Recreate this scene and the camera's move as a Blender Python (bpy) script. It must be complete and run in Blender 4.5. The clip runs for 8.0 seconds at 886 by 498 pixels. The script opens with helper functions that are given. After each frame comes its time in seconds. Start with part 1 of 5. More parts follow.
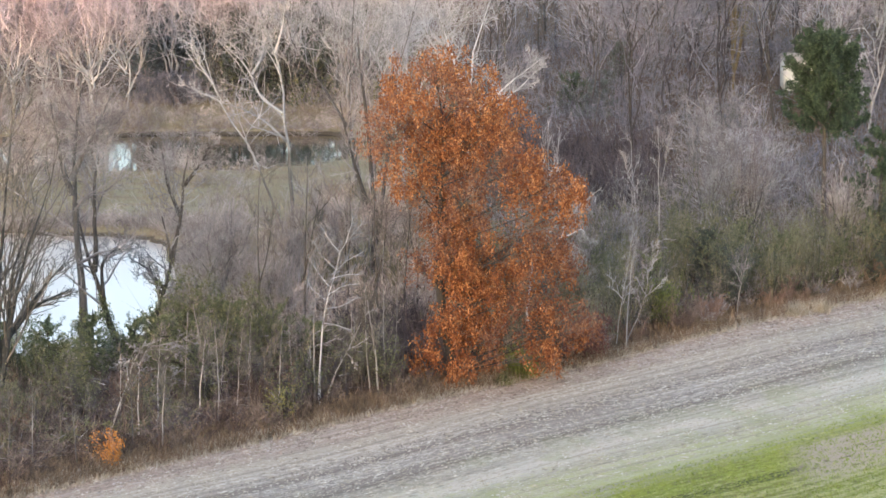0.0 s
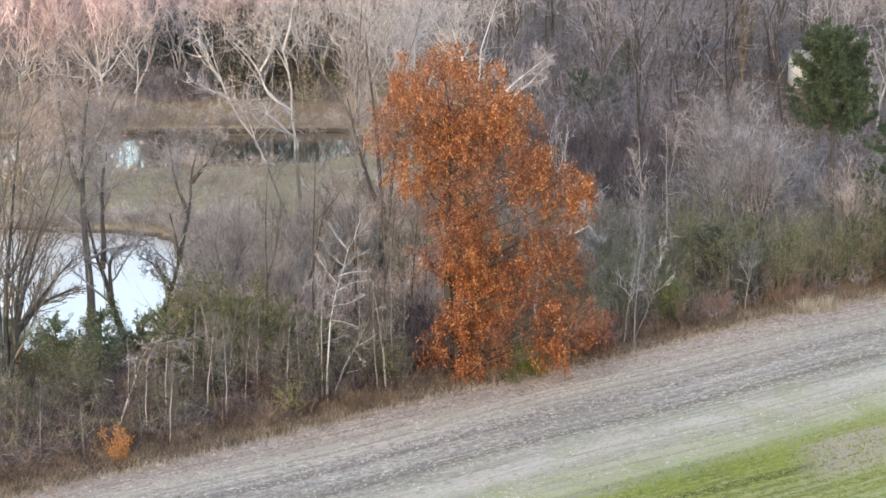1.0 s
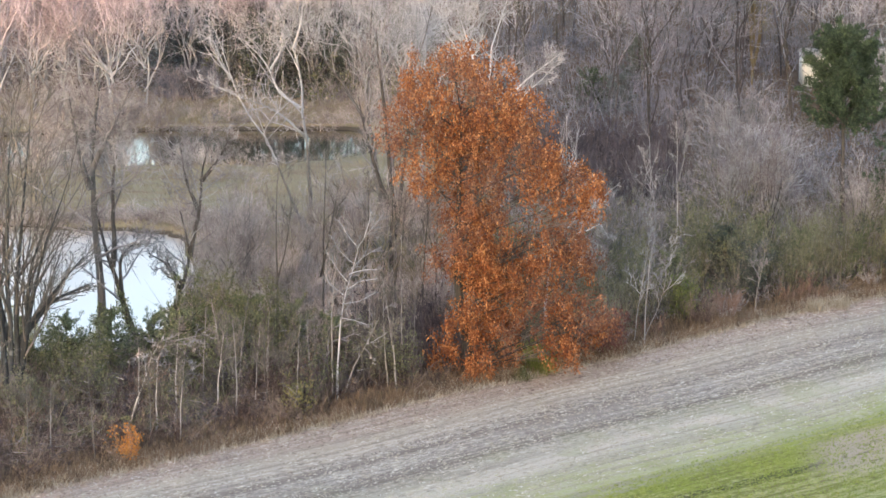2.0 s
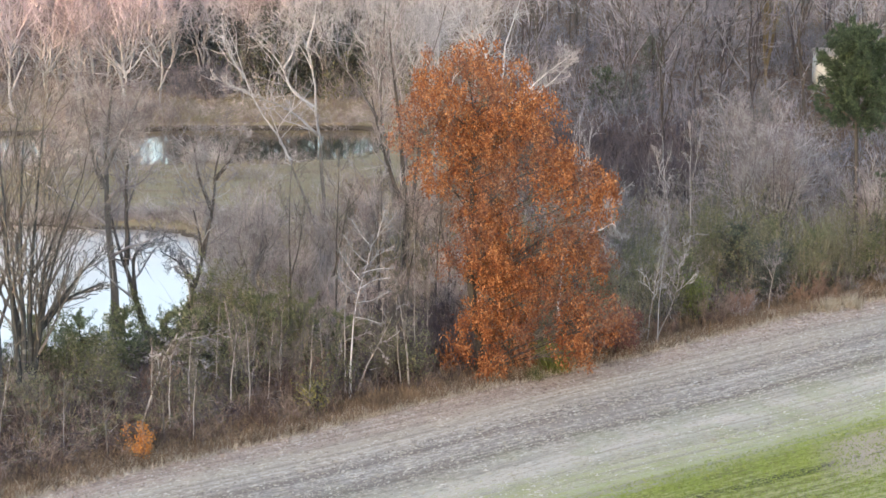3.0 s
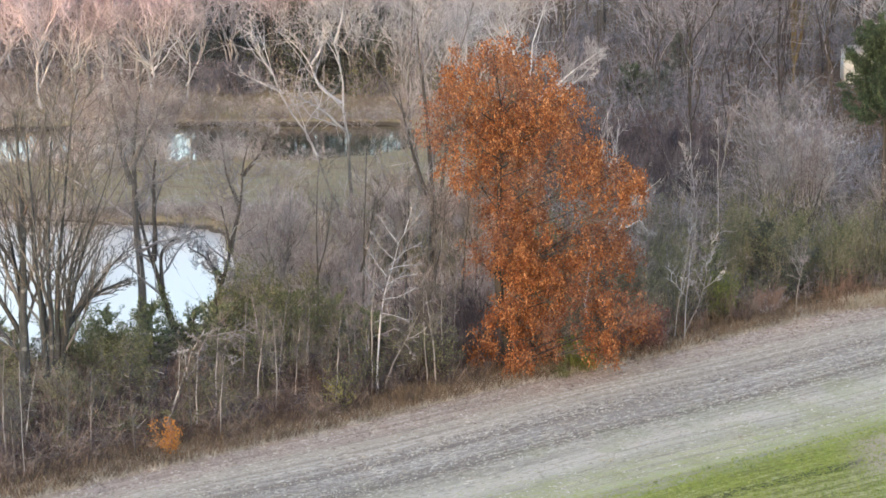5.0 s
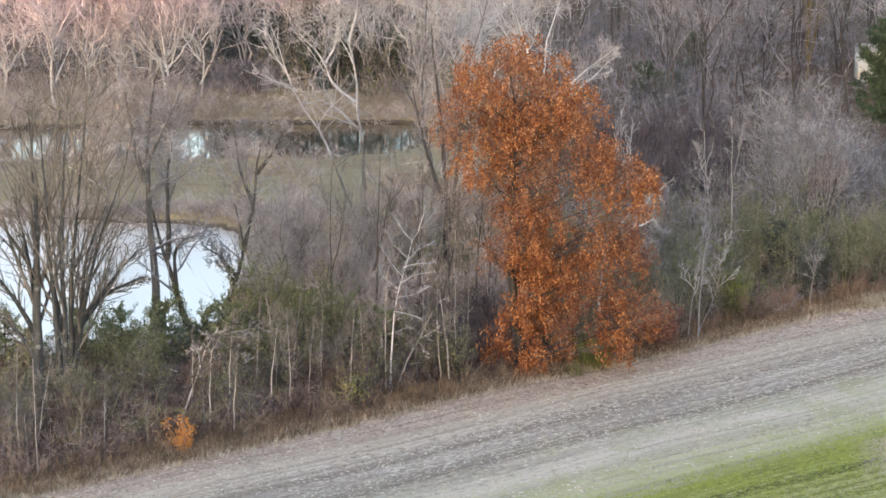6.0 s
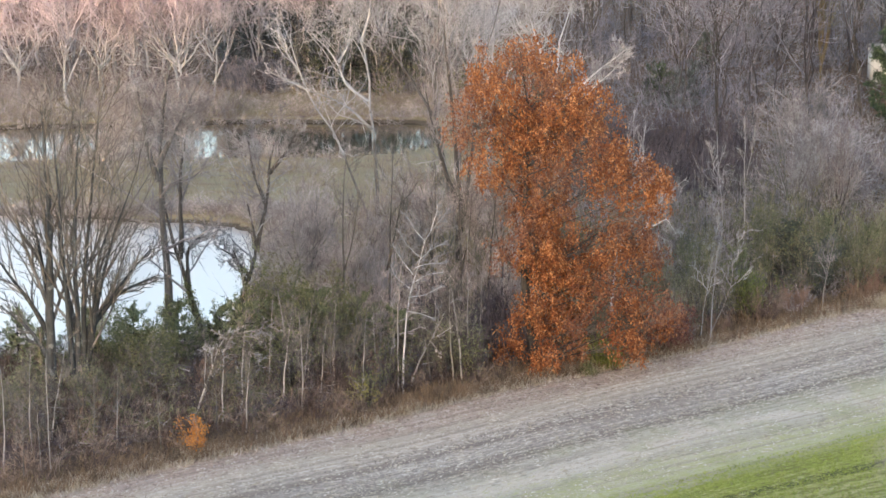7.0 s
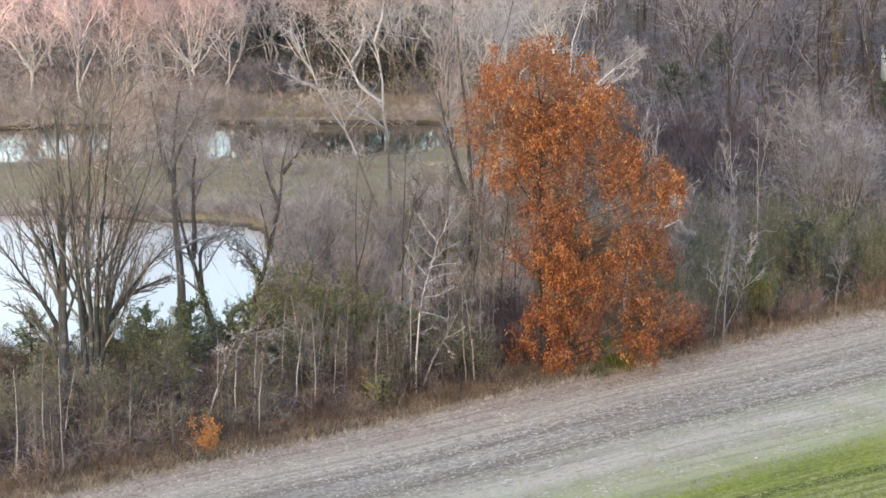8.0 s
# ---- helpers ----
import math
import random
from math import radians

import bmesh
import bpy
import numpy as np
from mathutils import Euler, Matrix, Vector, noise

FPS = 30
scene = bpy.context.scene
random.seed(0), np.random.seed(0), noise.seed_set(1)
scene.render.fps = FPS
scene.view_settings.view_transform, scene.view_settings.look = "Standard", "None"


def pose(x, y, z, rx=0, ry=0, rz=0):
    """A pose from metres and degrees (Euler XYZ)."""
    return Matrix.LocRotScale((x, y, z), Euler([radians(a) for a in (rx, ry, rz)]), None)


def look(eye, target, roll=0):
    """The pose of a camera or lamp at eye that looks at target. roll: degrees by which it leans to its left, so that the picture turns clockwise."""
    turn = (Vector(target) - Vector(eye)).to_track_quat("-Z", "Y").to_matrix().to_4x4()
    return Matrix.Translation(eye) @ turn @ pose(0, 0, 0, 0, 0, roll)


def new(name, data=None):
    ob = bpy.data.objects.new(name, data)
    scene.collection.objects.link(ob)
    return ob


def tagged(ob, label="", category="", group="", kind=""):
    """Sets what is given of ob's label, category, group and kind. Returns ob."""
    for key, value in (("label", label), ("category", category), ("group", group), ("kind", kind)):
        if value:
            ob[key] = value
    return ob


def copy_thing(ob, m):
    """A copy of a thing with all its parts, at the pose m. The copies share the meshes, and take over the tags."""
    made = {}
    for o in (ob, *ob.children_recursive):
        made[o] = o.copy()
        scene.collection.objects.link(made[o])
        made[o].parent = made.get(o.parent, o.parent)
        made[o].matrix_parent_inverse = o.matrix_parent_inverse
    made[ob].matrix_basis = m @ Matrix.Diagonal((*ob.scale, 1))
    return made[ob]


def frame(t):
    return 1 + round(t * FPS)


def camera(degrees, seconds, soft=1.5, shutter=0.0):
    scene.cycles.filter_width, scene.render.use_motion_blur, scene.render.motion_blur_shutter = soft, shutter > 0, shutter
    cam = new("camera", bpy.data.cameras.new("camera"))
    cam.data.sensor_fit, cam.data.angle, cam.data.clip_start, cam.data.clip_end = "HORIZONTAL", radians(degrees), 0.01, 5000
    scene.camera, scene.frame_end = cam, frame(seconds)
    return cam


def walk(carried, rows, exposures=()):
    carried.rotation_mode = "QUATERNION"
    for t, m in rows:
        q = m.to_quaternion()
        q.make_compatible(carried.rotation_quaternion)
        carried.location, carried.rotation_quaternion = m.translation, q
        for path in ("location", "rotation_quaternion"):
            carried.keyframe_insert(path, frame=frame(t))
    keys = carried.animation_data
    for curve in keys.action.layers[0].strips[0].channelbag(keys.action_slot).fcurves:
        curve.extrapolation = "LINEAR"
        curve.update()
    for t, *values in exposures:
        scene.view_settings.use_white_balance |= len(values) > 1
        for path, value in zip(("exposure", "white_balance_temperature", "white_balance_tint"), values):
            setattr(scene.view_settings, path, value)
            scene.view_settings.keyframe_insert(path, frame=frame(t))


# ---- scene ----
# ---- camera ----
cam = camera(18.0, 8.0, soft=1.6)
EYE = 35.0
# seconds, yaw, pitch: a hovering camera that pans slowly to its left
TURNS = [
    (0.0, -0.943, -13.848), (0.5, -0.862, -13.882), (1.0, -0.779, -13.909), (2.5, -0.427, -13.957),
    (3.0, -0.285, -13.964), (3.5, -0.144, -13.978), (4.0, 0.000, -14.000), (4.5, 0.144, -14.019),
    (6.0, 0.577, -14.070), (6.5, 0.711, -14.081), (7.0, 0.843, -14.073), (7.5, 0.978, -14.066), (8.0, 1.113, -14.063),
]
EXPOSURE = 2.83
walk(cam, [(t, pose(0, 0, EYE, 90 + pitch, 0, yaw)) for t, yaw, pitch in TURNS],
     [(0.0, EXPOSURE + 0.06, 6270, 18), (3.0, EXPOSURE + 0.03, 6270, 18), (4.5, EXPOSURE - 0.02, 6270, 18), (8.0, EXPOSURE - 0.06, 6270, 18)])

# ---- light: a low evening sun behind the camera, over an unseen hill added for shade, and a pale sky ----
SUN_HEIGHT, SUN_FROM = 6.0, (-0.30, -0.95)
world = bpy.data.worlds.new("evening_sky")
scene.world = world
world.use_nodes = True
sky = world.node_tree.nodes.new("ShaderNodeTexSky")
sky.sky_type = "NISHITA"
sky.sun_disc = False
sky.sun_elevation = radians(SUN_HEIGHT)
sky.sun_rotation = math.atan2(SUN_FROM[0], SUN_FROM[1])
sky.air_density, sky.dust_density, sky.ozone_density = 1.0, 2.2, 1.0
back = world.node_tree.nodes["Background"]
back.inputs["Strength"].default_value = 0.15
world.node_tree.links.new(sky.outputs[0], back.inputs["Color"])
sun = new("sun", bpy.data.lights.new("sun", "SUN"))
sun.data.energy, sun.data.angle, sun.data.color = 0.92, radians(0.6), (1.0, 0.53, 0.42)
flat = Vector((SUN_FROM[0], SUN_FROM[1], 0)).normalized()
sun.matrix_world = look(flat * 300 + Vector((0, 0, 300 * math.tan(radians(SUN_HEIGHT)))), (0, 0, 0))


# ---- materials ----
class Nodes:
    """Short hands for building one material's node tree."""

    def __init__(self, name):
        self.material = bpy.data.materials.new(name)
        self.material.use_nodes = True
        self.tree = self.material.node_tree
        self.shader = self.tree.nodes["Principled BSDF"]
        self.out = self.tree.nodes["Material Output"]

    def put(self, socket, value):
        if isinstance(value, bpy.types.NodeSocket):
            self.tree.links.new(value, socket)
        elif isinstance(value, (tuple, list)):
            socket.default_value = (*value, 1.0) if len(value) == 3 and len(socket.default_value) == 4 else value
        else:
            socket.default_value = value

    def math(self, op, a, b=0.0, clamp=False):
        n = self.tree.nodes.new("ShaderNodeMath")
        n.operation, n.use_clamp = op, clamp
        self.put(n.inputs[0], a), self.put(n.inputs[1], b)
        return n.outputs[0]

    def line(self, x, y, a, b, c):
        """a x + b y + c"""
        return self.math("ADD", self.math("ADD", self.math("MULTIPLY", x, a), self.math("MULTIPLY", y, b)), c)

    def step(self, v, lo, hi):
        n = self.tree.nodes.new("ShaderNodeMapRange")
        n.interpolation_type = "SMOOTHSTEP"
        self.put(n.inputs[0], v), self.put(n.inputs[1], lo), self.put(n.inputs[2], hi)
        return n.outputs[0]

    def mix(self, fac, a, b, how="MIX"):
        n = self.tree.nodes.new("ShaderNodeMixRGB")
        n.blend_type = how
        self.put(n.inputs[0], fac), self.put(n.inputs[1], a), self.put(n.inputs[2], b)
        return n.outputs[0]

    def ramp(self, fac, stops):
        n = self.tree.nodes.new("ShaderNodeValToRGB")
        while len(n.color_ramp.elements) < len(stops):
            n.color_ramp.elements.new(0.5)
        for e, (at, colour) in zip(n.color_ramp.elements, stops):
            e.position, e.color = at, (*colour, 1.0)
        self.put(n.inputs[0], fac)
        return n.outputs[0]

    def noise(self, scale, vector=None, detail=3.0, rough=0.55):
        n = self.tree.nodes.new("ShaderNodeTexNoise")
        n.inputs["Scale"].default_value, n.inputs["Detail"].default_value, n.inputs["Roughness"].default_value = scale, detail, rough
        if vector is not None:
            self.tree.links.new(vector, n.inputs["Vector"])
        return n.outputs["Fac"]

    def place(self):
        return self.tree.nodes.new("ShaderNodeNewGeometry").outputs["Position"]

    def local(self):
        return self.tree.nodes.new("ShaderNodeTexCoord").outputs["Object"]

    def scaled(self, vector, x, y, z, turn=0.0):
        for scale, angle in (((1, 1, 1), turn), ((x, y, z), 0.0)):
            n = self.tree.nodes.new("ShaderNodeMapping")
            n.inputs["Scale"].default_value, n.inputs["Rotation"].default_value = scale, (0, 0, angle)
            self.tree.links.new(vector, n.inputs["Vector"])
            vector = n.outputs[0]
        return vector

    def island(self):
        return self.tree.nodes.new("ShaderNodeNewGeometry").outputs["Random Per Island"]

    def each(self):
        return self.tree.nodes.new("ShaderNodeObjectInfo").outputs["Random"]

    def split(self, vector):
        n = self.tree.nodes.new("ShaderNodeSeparateXYZ")
        self.tree.links.new(vector, n.inputs[0])
        return n.outputs

    def bump(self, height, strength=0.4, distance=0.02):
        n = self.tree.nodes.new("ShaderNodeBump")
        n.inputs["Strength"].default_value, n.inputs["Distance"].default_value = strength, distance
        self.tree.links.new(height, n.inputs["Height"])
        self.tree.links.new(n.outputs[0], self.shader.inputs["Normal"])

    def finish(self, colour, rough=0.9, gloss=0.2):
        self.put(self.shader.inputs["Base Color"], colour)
        self.put(self.shader.inputs["Roughness"], rough)
        self.put(self.shader.inputs["Specular IOR Level"], gloss)
        return self.material


def bark(name, dark, light, scale=3.0, patch=None, patch_from=0.55, dark_below=None):
    """Bark with long streaks, blotches and a different tone for each tree; it can turn darker below a given height."""
    n = Nodes(name)
    p = n.local()
    streak = n.noise(scale * 3, n.scaled(p, 1, 1, 0.18), 4.0)
    colour = n.ramp(streak, [(0.3, dark), (0.7, light)])
    if patch:
        colour = n.mix(n.step(n.noise(scale * 0.8, p, 4.0), patch_from, patch_from + 0.08), colour, patch)
    if dark_below:
        rise = n.math("ADD", n.split(p)[2], n.math("MULTIPLY", n.math("SUBTRACT", n.noise(1.2, p, 4.0), 0.5), 6.0))
        colour = n.mix(n.step(rise, dark_below + 1.5, dark_below - 1.5), colour, n.ramp(streak, [(0.3, (0.13, 0.12, 0.11)), (0.7, (0.26, 0.245, 0.225))]))
    tone = n.math("ADD", n.math("MULTIPLY", n.each(), 0.5), 0.75)
    colour = n.mix(1.0, colour, n.ramp(n.math("MULTIPLY", tone, 0.8), [(0, (0, 0, 0)), (1, (1, 1, 1))]), "MULTIPLY")
    n.bump(streak, 0.6, 0.03)
    return n.finish(colour, 0.92, 0.15)


def twig(name, tones):
    """Fine twigs: each one takes one of the tones, and each plant leans to one of them."""
    n = Nodes(name)
    t = n.math("ADD", n.math("MULTIPLY", n.island(), 0.5), n.math("MULTIPLY", n.step(n.noise(0.6, n.place(), 3.0, 0.6), 0.36, 0.64), 0.5))
    colour = n.ramp(t, [(i / max(1, len(tones) - 1), c) for i, c in enumerate(tones)])
    return n.finish(colour, 0.9, 0.15)


def leaf(name, tones, clear=0.25, streak=1.0, patchy=1.1, own=0.55, patch_scale=1.1):
    """Thin leaves that let some light through, each one of its own tone."""
    n = Nodes(name)
    big = n.noise(patch_scale, n.scaled(n.place(), streak, streak, 1.0 / streak), 3.0, 0.6)
    t = n.math("ADD", n.math("MULTIPLY", n.island(), own), n.math("MULTIPLY", n.math("SUBTRACT", big, 0.32), patchy), True)
    colour = n.ramp(t, [(i / (len(tones) - 1), c) for i, c in enumerate(tones)])
    n.finish(colour, 0.65, 0.25)
    glow = n.tree.nodes.new("ShaderNodeBsdfTranslucent")
    both = n.tree.nodes.new("ShaderNodeMixShader")
    n.put(glow.inputs[0], colour), n.put(both.inputs[0], clear)
    n.tree.links.new(n.shader.outputs[0], both.inputs[1]), n.tree.links.new(glow.outputs[0], both.inputs[2])
    n.tree.links.new(both.outputs[0], n.out.inputs[0])
    return n.material


BARK_GREY = bark("grey_bark", (0.12, 0.113, 0.107), (0.27, 0.255, 0.243))
# mauve tint puts the haze over the far wood into the bark
BARK_FAR = bark("haze_tinted_bark", (0.06, 0.055, 0.058), (0.145, 0.132, 0.138))
BARK_DARK = bark("dark_bark", (0.055, 0.05, 0.047), (0.14, 0.128, 0.118))
BARK_TAN = bark("tan_bark", (0.075, 0.069, 0.063), (0.155, 0.144, 0.134))
BARK_MOSS = bark("lichened_bark", (0.05, 0.052, 0.053), (0.125, 0.13, 0.13), 3.0, (0.22, 0.23, 0.225), 0.60)
BARK_PALE = bark("pale_bark", (0.335, 0.335, 0.348), (0.60, 0.602, 0.62), 1.6, (0.22, 0.20, 0.17), 0.60)
BARK_TWO_TONE = bark("two_tone_bark", (0.36, 0.36, 0.37), (0.62, 0.622, 0.635), 1.6, (0.22, 0.20, 0.17), 0.60, dark_below=5.6)
BARK_WHITE = bark("white_bark", (0.57, 0.575, 0.595), (0.80, 0.808, 0.83), 3.0, (0.24, 0.22, 0.20), 0.68)
BARK_OCHRE = bark("ochre_bark", (0.15, 0.115, 0.065), (0.27, 0.215, 0.13))
BARK_DEAD = bark("weathered_wood", (0.32, 0.305, 0.29), (0.58, 0.56, 0.54))
TWIG_PALE = twig("pale_twigs", [(0.205, 0.20, 0.21), (0.405, 0.394, 0.408), (0.61, 0.60, 0.616)])
TWIG_WHITE = twig("white_twigs", [(0.36, 0.362, 0.378), (0.55, 0.552, 0.572), (0.72, 0.722, 0.742)])
TWIG_GREY = twig("grey_twigs", [(0.105, 0.099, 0.102), (0.262, 0.248, 0.252), (0.48, 0.458, 0.462)])
TWIG_MAUVE = twig("mauve_twigs", [(0.142, 0.123, 0.120), (0.322, 0.288, 0.281), (0.56, 0.515, 0.503)])
TWIG_ROSE = twig("rosy_grey_twigs", [(0.15, 0.121, 0.11), (0.395, 0.334, 0.308), (0.66, 0.587, 0.548)])
TWIG_OLIVE = twig("olive_twigs", [(0.080, 0.078, 0.048), (0.194, 0.182, 0.120), (0.353, 0.331, 0.228)])
# violet tint stands in for the blue-grey haze of distance
TWIG_FAR = twig("haze_tinted_twigs", [(0.13, 0.125, 0.14), (0.35, 0.336, 0.375), (0.58, 0.565, 0.61)])
# lighter, pinker twig tones with the evening sun put into the colour
TWIG_SUNLIT = twig("sunlit_pinkish_twigs", [(0.18, 0.165, 0.165), (0.37, 0.345, 0.345), (0.62, 0.59, 0.59)])
# darker copy of the far wood's twigs, its shade put into the colour
TWIG_SHADE = twig("shaded_slate_twigs", [(0.085, 0.084, 0.099), (0.195, 0.193, 0.226), (0.38, 0.377, 0.418)])
TWIG_STONE = twig("stone_grey_twigs", [(0.073, 0.066, 0.058), (0.17, 0.152, 0.134), (0.32, 0.29, 0.26)])
TWIG_BROWN = twig("brown_twigs", [(0.045, 0.034, 0.031), (0.158, 0.117, 0.098), (0.40, 0.325, 0.28)])
TWIG_RUST = twig("rust_twigs", [(0.13, 0.082, 0.065), (0.24, 0.155, 0.12), (0.38, 0.27, 0.215)])
TWIG_DARK = twig("dark_twigs", [(0.04, 0.034, 0.038), (0.105, 0.09, 0.097), (0.20, 0.175, 0.182)])
LEAF_OAK = leaf("oak_leaves", [(0.085, 0.031, 0.021), (0.215, 0.082, 0.035), (0.39, 0.146, 0.053), (0.79, 0.42, 0.185)], patchy=1.35, own=0.62, patch_scale=1.9)
LEAF_OAK_DULL = leaf("dull_shaded_oak_leaves", [(0.09, 0.045, 0.036), (0.18, 0.08, 0.052), (0.32, 0.145, 0.078), (0.56, 0.30, 0.165)], patchy=1.3, own=0.62, patch_scale=1.9)
LEAF_ORANGE = leaf("sapling_leaves", [(0.32, 0.125, 0.035), (0.56, 0.245, 0.062), (0.72, 0.42, 0.14)])
LEAF_OLIVE = leaf("olive_leaves", [(0.042, 0.048, 0.024), (0.138, 0.145, 0.066), (0.33, 0.335, 0.17)], own=0.7)
LEAF_GREEN = leaf("green_leaves", [(0.09, 0.12, 0.035), (0.18, 0.22, 0.06), (0.32, 0.34, 0.11)])
LEAF_RED = leaf("red_leaves", [(0.085, 0.032, 0.03), (0.165, 0.065, 0.056), (0.26, 0.115, 0.092)])
LEAF_YELLOW = leaf("yellow_leaves", [(0.20, 0.20, 0.06), (0.31, 0.30, 0.10), (0.42, 0.39, 0.15)])
NEEDLE_PINE = leaf("pine_needles", [(0.02, 0.032, 0.022), (0.046, 0.07, 0.044), (0.12, 0.17, 0.09)], 0.1, own=0.75)
NEEDLE_DARK = leaf("dark_needles", [(0.042, 0.06, 0.056), (0.085, 0.108, 0.082), (0.145, 0.168, 0.125)], 0.1)
NEEDLE_FAR = leaf("bluish_needles", [(0.06, 0.078, 0.078), (0.11, 0.135, 0.13), (0.19, 0.22, 0.205)], 0.1)
NEEDLE_BUSH = leaf("juniper_needles", [(0.05, 0.062, 0.035), (0.15, 0.168, 0.085), (0.34, 0.365, 0.22)], 0.1, own=0.7)
LEAF_SAGE = leaf("sage_leaves", [(0.11, 0.12, 0.07), (0.235, 0.245, 0.145), (0.41, 0.41, 0.265)])
WEED = leaf("dry_weeds", [(0.075, 0.058, 0.042), (0.215, 0.155, 0.105), (0.50, 0.385, 0.26)])
STRAW = leaf("straw", [(0.30, 0.25, 0.18), (0.48, 0.425, 0.335), (0.74, 0.70, 0.62)])
GRASS = leaf("green_grass", [(0.16, 0.185, 0.035), (0.29, 0.335, 0.06), (0.47, 0.46, 0.17)])
MEADOW = leaf("meadow_grass", [(0.19, 0.16, 0.11), (0.29, 0.255, 0.17), (0.42, 0.375, 0.27)])
LITTER = leaf("fallen_leaves", [(0.20, 0.145, 0.115), (0.37, 0.295, 0.245), (0.70, 0.63, 0.57)])

# the field's edge: a line through EDGE along ALONG; BACK points from it into the wood
EDGE, ALONG, BACK = Vector((0.1, 114.2)), Vector((0.787, 0.617)), Vector((-0.617, 0.787))


def by_edge(a, b):
    """The place a metres along the field's edge and b metres behind it."""
    p = EDGE + ALONG * a + BACK * b
    return p.x, p.y


def ground_material():
    n = Nodes("field_and_wood_floor")
    p = n.place()
    x, y, height = n.split(p)
    wob = n.math("MULTIPLY", n.math("SUBTRACT", n.noise(0.6, p, 4.0), 0.5), 1.6)
    behind = n.math("ADD", n.line(x, y, BACK.x, BACK.y, -(BACK.x * EDGE.x + BACK.y * EDGE.y)), wob)   # metres behind the edge
    rows = n.scaled(p, 0.05, 0.9, 1.0, -0.66)
    streak = n.noise(1.0, rows, 5.0, 0.65)
    fine = n.noise(4.5, n.scaled(p, 0.55, 1.2, 1.0, -0.66), 5.0, 0.75)
    blot = n.noise(0.35, p, 4.0)
    clean = n.line(x, y, -BACK.x, -BACK.y, BACK.x * EDGE.x + BACK.y * EDGE.y)                        # metres in front of the edge
    lane = n.math("ADD", clean, n.math("MULTIPLY", n.math("SUBTRACT", streak, 0.5), 1.5))
    # litter, pale soil, two darker wheel lanes, bright straw
    stubble = n.ramp(n.math("DIVIDE", lane, 20.0), [(0.0, (0.36, 0.26, 0.205)), (0.075, (0.43, 0.345, 0.285)), (0.15, (0.42, 0.365, 0.29)), (0.22, (0.37, 0.32, 0.265)),
                              (0.25, (0.215, 0.185, 0.158)), (0.285, (0.31, 0.27, 0.232)), (0.34, (0.285, 0.25, 0.215)), (0.375, (0.20, 0.175, 0.145)), (0.415, (0.34, 0.305, 0.24)),
                              (0.50, (0.53, 0.485, 0.40)), (0.555, (0.37, 0.34, 0.25)), (0.60, (0.44, 0.42, 0.27))])
    straws = n.step(n.math("ADD", n.math("MULTIPLY", streak, 0.4), n.math("MULTIPLY", fine, 0.6)), 0.47, 0.62)
    stubble = n.mix(n.math("MULTIPLY", straws, 0.75), stubble, (0.55, 0.487, 0.41))
    stubble = n.mix(n.math("MULTIPLY", n.step(fine, 0.47, 0.33), 0.6), stubble, (0.17, 0.135, 0.108))
    furrow = n.noise(1.0, n.scaled(p, 0.05, 3.2, 1.0, -0.66), 3.0, 0.6)
    stubble = n.mix(n.math("MULTIPLY", n.step(furrow, 0.50, 0.36), 0.5), stubble, (0.21, 0.175, 0.14))
    stubble = n.mix(n.math("MULTIPLY", n.step(furrow, 0.54, 0.66), n.math("MULTIPLY", n.step(fine, 0.42, 0.56), 0.6)), stubble, (0.60, 0.54, 0.46))
    tinge = n.math("MULTIPLY", n.step(blot, 0.46, 0.64), n.step(clean, 5.5, 10.0))
    stubble = n.mix(n.math("MULTIPLY", tinge, 0.4), stubble, (0.27, 0.29, 0.12))
    tuft = n.math("ADD", n.math("MULTIPLY", furrow, 0.4), n.math("MULTIPLY", fine, 0.6))
    turf = n.ramp(tuft, [(0.36, (0.17, 0.155, 0.07)), (0.44, (0.175, 0.18, 0.055)), (0.51, (0.24, 0.25, 0.068)), (0.58, (0.37, 0.36, 0.15)), (0.66, (0.48, 0.44, 0.27))])
    rank = n.math("MULTIPLY", n.step(n.noise(0.28, p, 3.0), 0.42, 0.60), n.step(fine, 0.36, 0.52))
    turf = n.mix(n.math("MULTIPLY", rank, 0.5), turf, (0.25, 0.29, 0.038))
    rut = n.math("MULTIPLY", n.step(lane, 16.0, 16.4), n.step(lane, 17.2, 16.8))
    turf = n.mix(n.math("MULTIPLY", rut, n.step(fine, 0.66, 0.42)), turf, (0.085, 0.085, 0.035))
    bare = n.math("MULTIPLY", n.math("MULTIPLY", n.step(lane, 14.3, 15.1), n.step(lane, 19.0, 17.8)), n.step(x, 14.8, 17.2))
    turf = n.mix(n.math("MULTIPLY", bare, n.step(tuft, 0.36, 0.48)), turf, (0.40, 0.325, 0.255))
    thin = n.math("MULTIPLY", n.step(lane, 16.8, 18.2), n.step(tuft, 0.42, 0.54))
    turf = n.mix(n.math("MULTIPLY", thin, 0.7), turf, (0.40, 0.36, 0.20))
    ragged = n.math("MULTIPLY", n.math("SUBTRACT", tuft, 0.5), 11.0)
    rim = n.math("ADD", n.math("ADD", lane, ragged), n.math("MULTIPLY", n.step(x, 7.0, -1.0), 1.2))
    fringe = n.math("MULTIPLY", n.step(n.math("ADD", rim, n.math("MULTIPLY", ragged, 1.6)), 11.9, 13.4), n.math("MULTIPLY", n.step(fine, 0.43, 0.56), 0.6))
    field = n.mix(n.math("MAXIMUM", fringe, n.step(rim, 12.9, 14.5)), stubble, turf)
